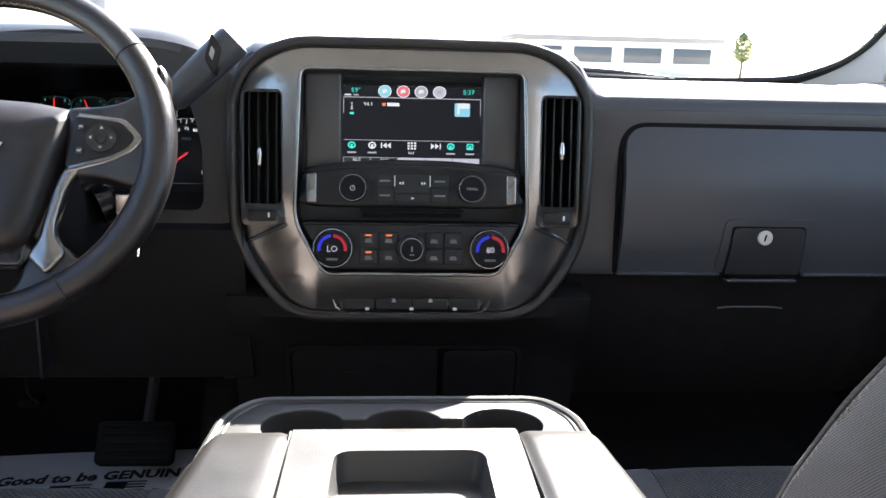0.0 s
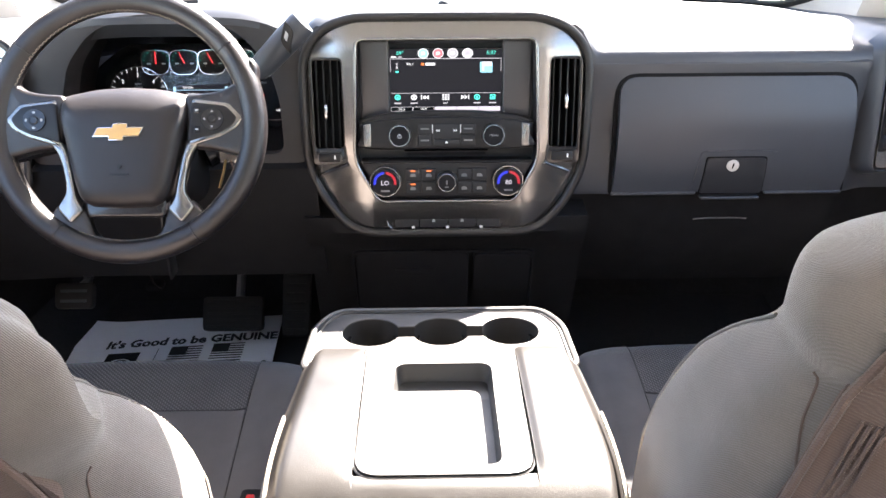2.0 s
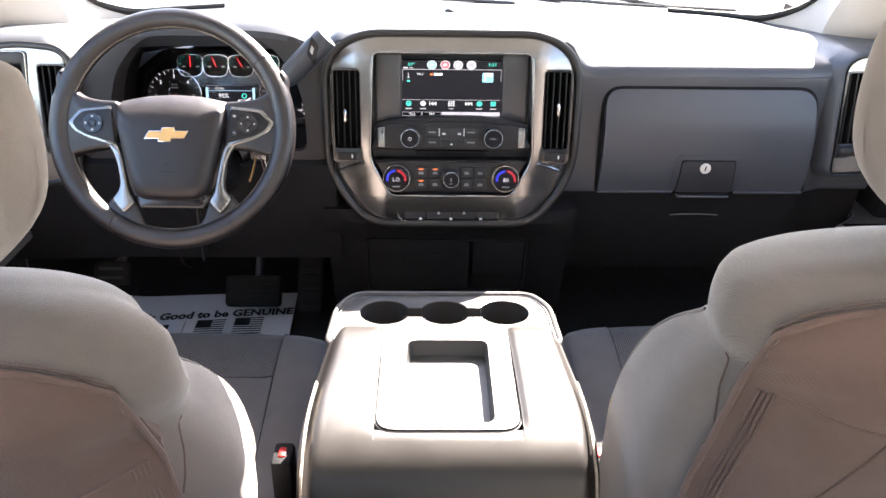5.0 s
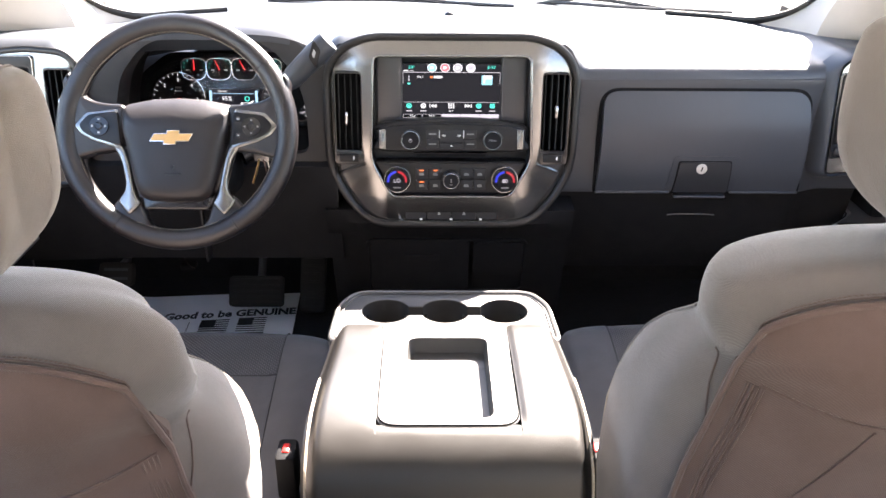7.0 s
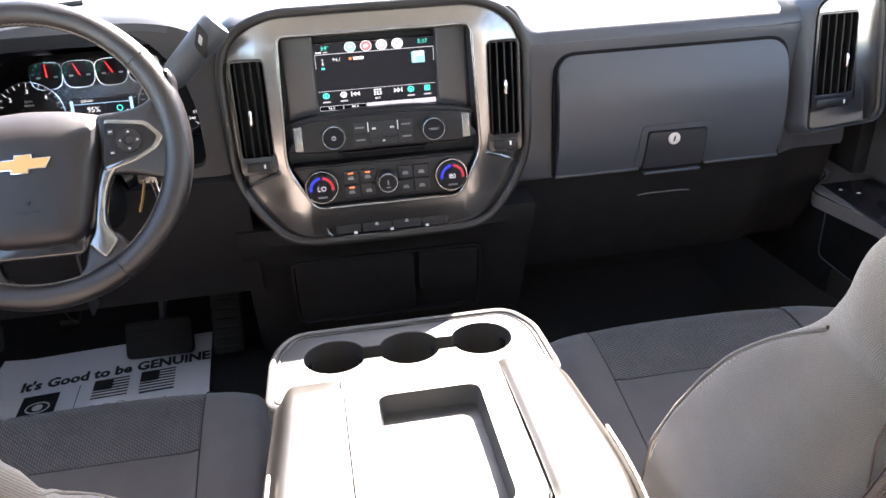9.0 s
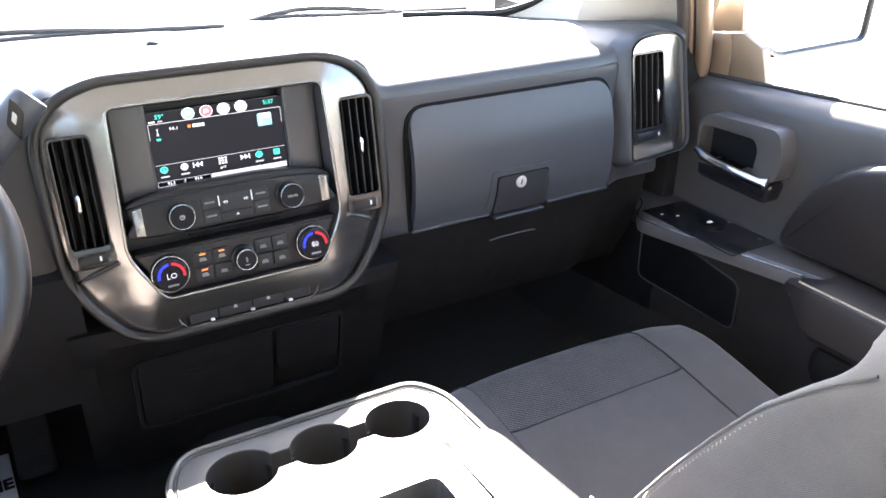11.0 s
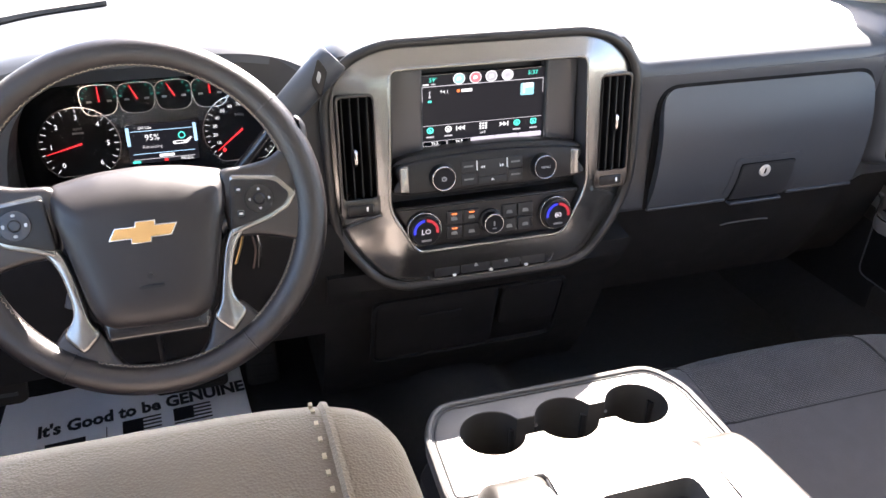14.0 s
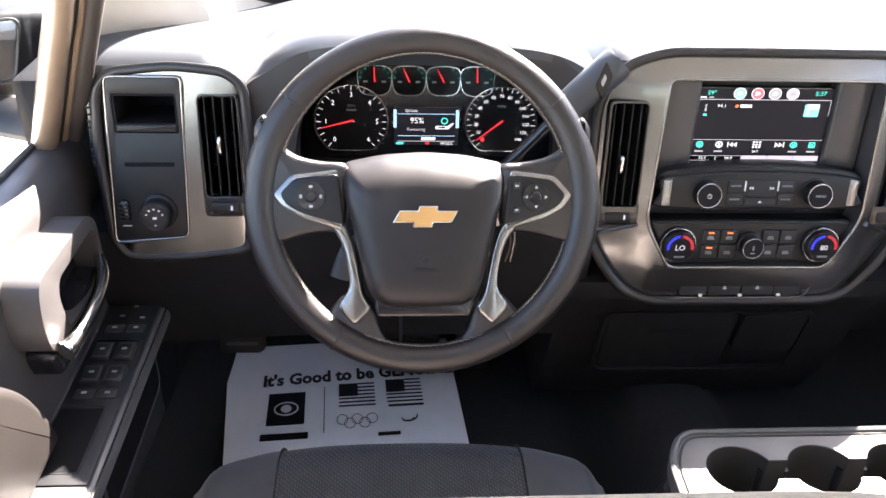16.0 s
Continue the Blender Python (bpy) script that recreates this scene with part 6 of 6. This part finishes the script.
    hd = smooth_path([HB @ V(.064, .612, .026), HB @ V(.10, .608, .040), HB @ V(.15, .605, .046), HB @ V(.21, .601, .044), HB @ V(.232, .600, .038)], 6)
    part("handle", mir(sweep(hd, lambda t: .0085 + .004 * ramp(t, .75, .95), 12, flat=.75)), CHROME, d, "bright chrome door handle")
    part("handle_base", mir(plate(rounded([(.066, .562), (.222, .556), (.232, .594), (.064, .602)], .012), -.01, .026, HB, .008)), GLOSS, d)
    # map pocket edge and lower pocket, its inside shade painted as a dark plate
    pk = rounded([(-.055, .30), (.20, .30), (.20, .395), (.0, .425), (-.055, .425)], .02)
    HL = Matrix.Translation((.842, 0, 0)) @ Matrix.Rotation(radians(-90), 4, "Z") @ Matrix.Rotation(radians(90), 4, "X")
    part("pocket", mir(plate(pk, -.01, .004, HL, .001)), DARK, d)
    part("pocket_rim", mir(sweep([HL @ V(u, v, .004) for u, v in pk], .002, 6, closed=True)), PAD, d)
    # switches
    if s < 0:
        for y, big in ((-.050, 0), (-.1005, 1), (-.1445, 1), (-.176, 0)):
            for x in (.816, .843):
                h = .0155 if big else .0085
                b = part("window_switch", mir(box(x - .0115, x + .0115, y - h, y + h, .488, .4975 if big else .493, .003)), SWITCH, d, "black window switch")
                if big:
                    part("dished_face", mir(box(x - .0075, x + .0075, y - .011, y + .009, .4968, .4982, .0006, 1)), BUTTON, b)
                part("symbol", mir(box(x - .003, x + .003, y - .0018, y + .0018, .4978 if big else .4928, .4986 if big else .4936, 0)), GREY_PRINT, b)
        for x, y in ((.841, -.022), (.814, -.026), (.828, -.001)):
            part("symbol", mir(box(x - .003, x + .003, y - .0015, y + .0015, .4896, .4914, 0)), GREY_PRINT, d)
        # black switch plate, carried over the whole shelf to paint its shade
        part("switch_plate", mir(box(.797, .8655, -.315, .075, .486, .4905, .002)), BUTTON, d)
        part("switch_groove", mir(box(.803, .858, -.0765, -.0745, .489, .4912, .0004, 1)), GLOSS, d)
        # no hollow here: a flat dark plate paints the recess's shade
        part("pull_recess_shade", mir(box(.811, .8645, -.300, -.198, .487, .4912, .004)), DARK, d, "flat dark plate painted as the shade of a pull recess")
    else:
        b = part("window_switch", mir(box(.800, .832, -.155, -.115, .486, .497, .004)), GLOSS, d, "black window switch")
        part("symbol", mir(box(.810, .820, -.137, -.130, .4968, .4976, 0)), WHITE, b)
        for x, y in ((.775, -.055), (.795, -.075)):
            lb = part("lock_switch", mir(box(x - .010, x + .010, y - .007, y + .007, .486, .4915, .002)), GLOSS, d)
            part("symbol", mir(box(x - .002, x + .003, y - .002, y + .002, .4912, .4920, 0)), WHITE, lb)
        part("switch_plate", mir(box(.760, .862, -.24, -.02, .486, .4905, .002)), GLOSS, d)
    # sill, frame and glass
    part("sill_seal", mir(sweep([V(.916, y, .7225 - .052 * (y + dy)) for y in (.10, -.2, -.6, -1.05)], .0045, 8)), SEAL, d)
    fr = [(.905, .020, .725), (.885, .000, .770), (.855, -.020, .847), (.830, -.033, .914), (.785, -.075, 1.05), (.745, -.170, 1.19), (.725, -.33, 1.275), (.725, -.7, 1.285), (.725, -1.08, 1.28)]
    fr = smooth_path(fr, 6)
    inwards = V(-.8, .6, 0)
    part("window_frame", mir(sweep(fr, .0155, 12)), PAINT, d, "champagne painted window frame")
    part("frame_seal", mir(sweep([p + inwards * .0165 for p in fr], .0050, 8)), SEAL, d)
    part("frame_lip", mir(sweep([p + inwards * .0225 for p in fr], .0055, 10)), PAINT, d)
    part("inner_frame", mir(sweep([p + inwards * .0365 for p in fr], .0110, 12)), FRAMETRIM, d, "dark brown inner frame trim")
    rows = []
    for k in range(9):
        t = k / 8
        rows.append([V(.912 - .175 * t ** 1.2, y, .735 + .54 * t) for y in (.02 - .09 * t - .22 * t ** 3, -.4, -1.08)])
    gl = part("glass", mir(loft(rows, cap=False, closed=False)), GLASS, d, "clear side glass")
    gl.visible_shadow = False
    # outside mirror
    mr = thing("side_mirror", (s * 1.08, .10, .74), "large folding side mirror in a dark housing", "mirror", "side mirrors")
    if s > 0:
        head = soft(1.205, .115, .895, .235, .060, .190, 4.5, 20, lambda c: V(c.x + .16 * ramp(.84 - c.z, 0, .13) * ramp(1.2 - c.x, 0, .2), c.y, c.z))
        MG = Matrix.Translation((1.20, .0535, .90)) @ Matrix.Rotation(radians(-3), 4, "Z") @ Matrix.Rotation(radians(90), 4, "X")
        go = rounded([(-.215, -.085), (-.045, -.176), (.200, -.168), (.215, .15), (-.2, .15)], .018, 5)
    else:
        head = soft(1.150, .150, .766, .215, .060, .066, 5, 20, lambda c: V(c.x + .18 * (.82 - c.z), c.y - .75 * (c.x - 1.15), c.z))
        MG = Matrix.Translation((1.150, .066, .782)) @ Matrix.Rotation(radians(-37), 4, "Z") @ Matrix.Rotation(radians(90), 4, "X")
        go = rounded([(-.190, -.036), (.20, -.036), (.21, .042), (-.212, .042)], .014, 5)
    part("housing", mir(head), GASKET if s < 0 else TRIMGREY, mr)
    gm = part("mirror_glass", mir(plate(go, -.004, .0015, MG, .0005)), MIRROR, mr, "mirror glass")
    part("mirror_rim", mir(sweep([MG @ V(u, v, .002) for u, v in inset(go, -.003)], .0055 if s > 0 else .0025, 8, closed=True)), GASKET, mr)
    if s > 0:
        part("arm", mir(sweep(smooth_path([(.905, .10, .775), (.97, .11, .79), (1.04, .12, .80)], 5), .035, 12, flat=.6)), PAINT, mr, "champagne painted mirror arm")
        SL = Matrix.Translation((.925, 0, 0)) @ Matrix.Rotation(radians(-90), 4, "Z") @ Matrix.Rotation(radians(90), 4, "X")
        for pts in ([(-.13, .70), (.034, .70), (.034, .764), (.028, .800), (-.13, .778)], [(.037, .70), (.13, .70), (.100, .787), (.055, .806), (.032, .801)], [(-.13, .782), (.028, .804), (.052, .810), (.040, .90), (-.13, .92)]):
            part("foot", mir(plate(rounded(pts, .004, 3), -.012, .006, SL, .002)), PAINT, mr, "champagne painted mirror foot")
    else:
        part("arm", mir(sweep(smooth_path([(.925, .14, .690), (.97, .15, .695), (1.04, .16, .705)], 5), .030, 12, flat=.5)), GASKET, mr)


FRAMETRIM = material("frame_trim", (0.030, 0.022, 0.018), 0.6, vary=0.1, grain=0.2)
SWITCH = material("switch_plastic", (0.032, 0.033, 0.036), 0.40, vary=0.08)
PADDOOR = material("door_plastic", (0.056, 0.053, 0.053), 0.40, grain=0.15, grain_scale=1000, vary=0.06, rv=0.02)
# shaded copy of the door plastic, for the part below the armrest
DOORSHADE = material("door_plastic_shaded", (0.020, 0.018, 0.017), 0.50, grain=0.3, grain_scale=1000, vary=0.08)
VINYLDOOR = material("door_vinyl", (0.017, 0.0145, 0.0135), 0.46, grain=0.2, grain_scale=1000, vary=0.08, rv=0.02)
TRIMGREY = material("grey_trim", (0.16, 0.16, 0.165), 0.38, 0.6, vary=0.06)
door(-1, "door_1", -.03)
door(1, "door_2", .02)

# ---- foot well ----
mat = thing("paper_floor_mat", (-.60, .25, FLOOR_Z), "white printed paper floor mat with dark lettering", "floor mat")
MT = Matrix.Translation((-.57, .087, .137)) @ Matrix.Rotation(radians(3.6), 4, "Z") @ Matrix.Rotation(radians(-4.8), 4, "X") @ Matrix.Diagonal((.97, 1.36, 1, 1))
def mat_z(u, v):
    return .0012 * math.sin(u * 14 + 1) * math.sin(v * 11) + .010 * ramp(-u, .14, .26) + .0012 * noise.noise(V(u * 6, v * 6, 2))


mr_ = []
for j in range(25):
    v = -.20 + .40 * j / 24
    top = []
    for i in range(31):
        u = -.225 + .45 * i / 30
        u += .045 * (.2 - v) / .4 * ramp(-u, 0, .225)
        top.append(MT @ V(u, v, mat_z(u, v)))
    mr_.append(top + [p - V(0, 0, .0006) for p in top[::-1]])
sheet_ob = part("paper", loft(mr_), PAPER, mat)


def printed(name, bm, material_=INK):
    """Lays flat print, given in mat metres, on the paper."""
    for v in bm.verts:
        x, y = v.co.x + .022, v.co.y
        v.co = MT @ V(x, y, mat_z(x, y) + .0014)
    return part(name, bm, material_, mat, keep=True)


def flat(loop, holes=()):
    b = sheet(loop, list(holes), 0, .0002, Matrix.Identity(4))
    for f in [f for f in b.faces if f.normal.z < .5]:
        pass
    return b


cu = bpy.data.curves.new("t", "FONT")
cu.body, cu.size, cu.align_x, cu.resolution_u, cu.offset = "It's Good to be GENUINE", .0345, "CENTER", 2, .0014
tmp = bpy.data.objects.new("t", cu)
me_ = bpy.data.meshes.new_from_object(tmp)
bpy.data.objects.remove(tmp)
tb = bmesh.new()
tb.from_mesh(me_)
tb.transform(Matrix.Translation((.016, .106, 0)) @ Matrix.Rotation(radians(1.6), 4, "Z"))
printed("slogan", tb)
printed("logo_square", sheet(rect(-.155, -.087, .015, .083, .001), [oval(-.121, .049, .023, .015, 28)], 0, .0002, Matrix.Identity(4)))
printed("logo_ring", sheet(oval(-.121, .049, .0195, .0115, 28), [oval(-.121, .049, .010, .0085, 20)], 0, .0002, Matrix.Identity(4)))
printed("name_bar", flat(rect(-.163, -.079, -.014, -.001, .002)))
printed("rule", flat(rect(-.052, -.0505, -.005, .092, .0002, 1)))
for fu, fv in ((.010, .070), (.100, .074)):
    printed("flag_canton", flat(rect(fu - .034, fu + .002, fv - .002, fv + .026, .0005, 1)))
    for k in range(7):
        printed("flag_stripe", flat(rect((fu - .034) if k < 3 else (fu + .002), fu + .034, fv - .024 + k * .0078, fv - .0205 + k * .0078, .0003, 1)))
for k in range(5):
    c = (-.018 + k * .0135, .020 if k % 2 == 0 else .012)
    printed("ring_mark", flat(oval(*c, .0105, n=22), [oval(*c, .0092, n=22)]))
printed("caption_bar", flat(rect(.068, .134, .0405, .0455, .0005, 1)))
for k in range(3):
    a0 = radians(200 + 40 * k)
    pts = [(.100 + (.012 + .004 * k) * math.cos(a0 + t * 1.6), .020 + .012 * math.sin(a0 + t * 1.6)) for t in [j / 10 for j in range(11)]]
    pts += [(.100 + (.010 + .004 * k) * math.cos(a0 + t * 1.6), .021 + .010 * math.sin(a0 + t * 1.6)) for t in [1 - j / 10 for j in range(11)]]
    printed("swoosh_mark", flat(pts))
printed("caption_bar", flat(rect(.045, .085, -.016, -.009, .0005, 1)))


def pedal(cx, cy, cz, w, h, tilt, label, grooves):
    p = thing("pedal", (cx, cy, cz - .1), label, "pedal", "foot pedals")
    M = plane_at((cx, cy, cz), tilt)
    pd = part("pad", plate(rounded([(-w / 2, -h / 2), (w / 2, -h / 2), (w / 2, h / 2), (-w / 2, h / 2)], .012), -.012, .006, M, .004), RUBBER, p)
    for k in range(grooves):
        v = -h / 2 + h * (k + .7) / (grooves + .4)
        part("tread", plate(rect(-w / 2 + .01, w / 2 - .01, v - .0025, v + .0025, .001), .004, .0085, M, .001), RUBBER, pd)
    part("arm", sweep([M @ V(0, h * .2, -.01), M @ V(0, h * .6, -.06), V(cx, .52, cz + .20)], .010, 8), POLE, p)
    return M, p


pedal(-.455, .268, .178, .130, .074, 35, "wide black rubber brake pedal", 5)
pedal(-.325, .32, .185, .062, .17, 40, "narrow black rubber accelerator pedal", 8)
PM, pp = pedal(-.735, .163, .283, .075, .052, 30, "small black parking brake pedal with pale print", 0)
for k in (-1, 1):
    part("print_bar", plate(rect(-.026, .026, k * .010 - .003, k * .010 + .003, .0005, 1), .0055, .0066, PM, 0), PAD, pp)
rel = thing("hood_release", (-.575, .17, .27), "small dark bracket and wire below the dashboard", "bracket")
part("lever", box(-.592, -.560, .160, .190, .292, .306, .004), PAD_LOW, rel)
part("wire", sweep(smooth_path([(-.585, .18, .40), (-.582, .172, .33), (-.575, .165, .308), (-.560, .160, .300)], 5), .0022, 6), RUBBER, rel)
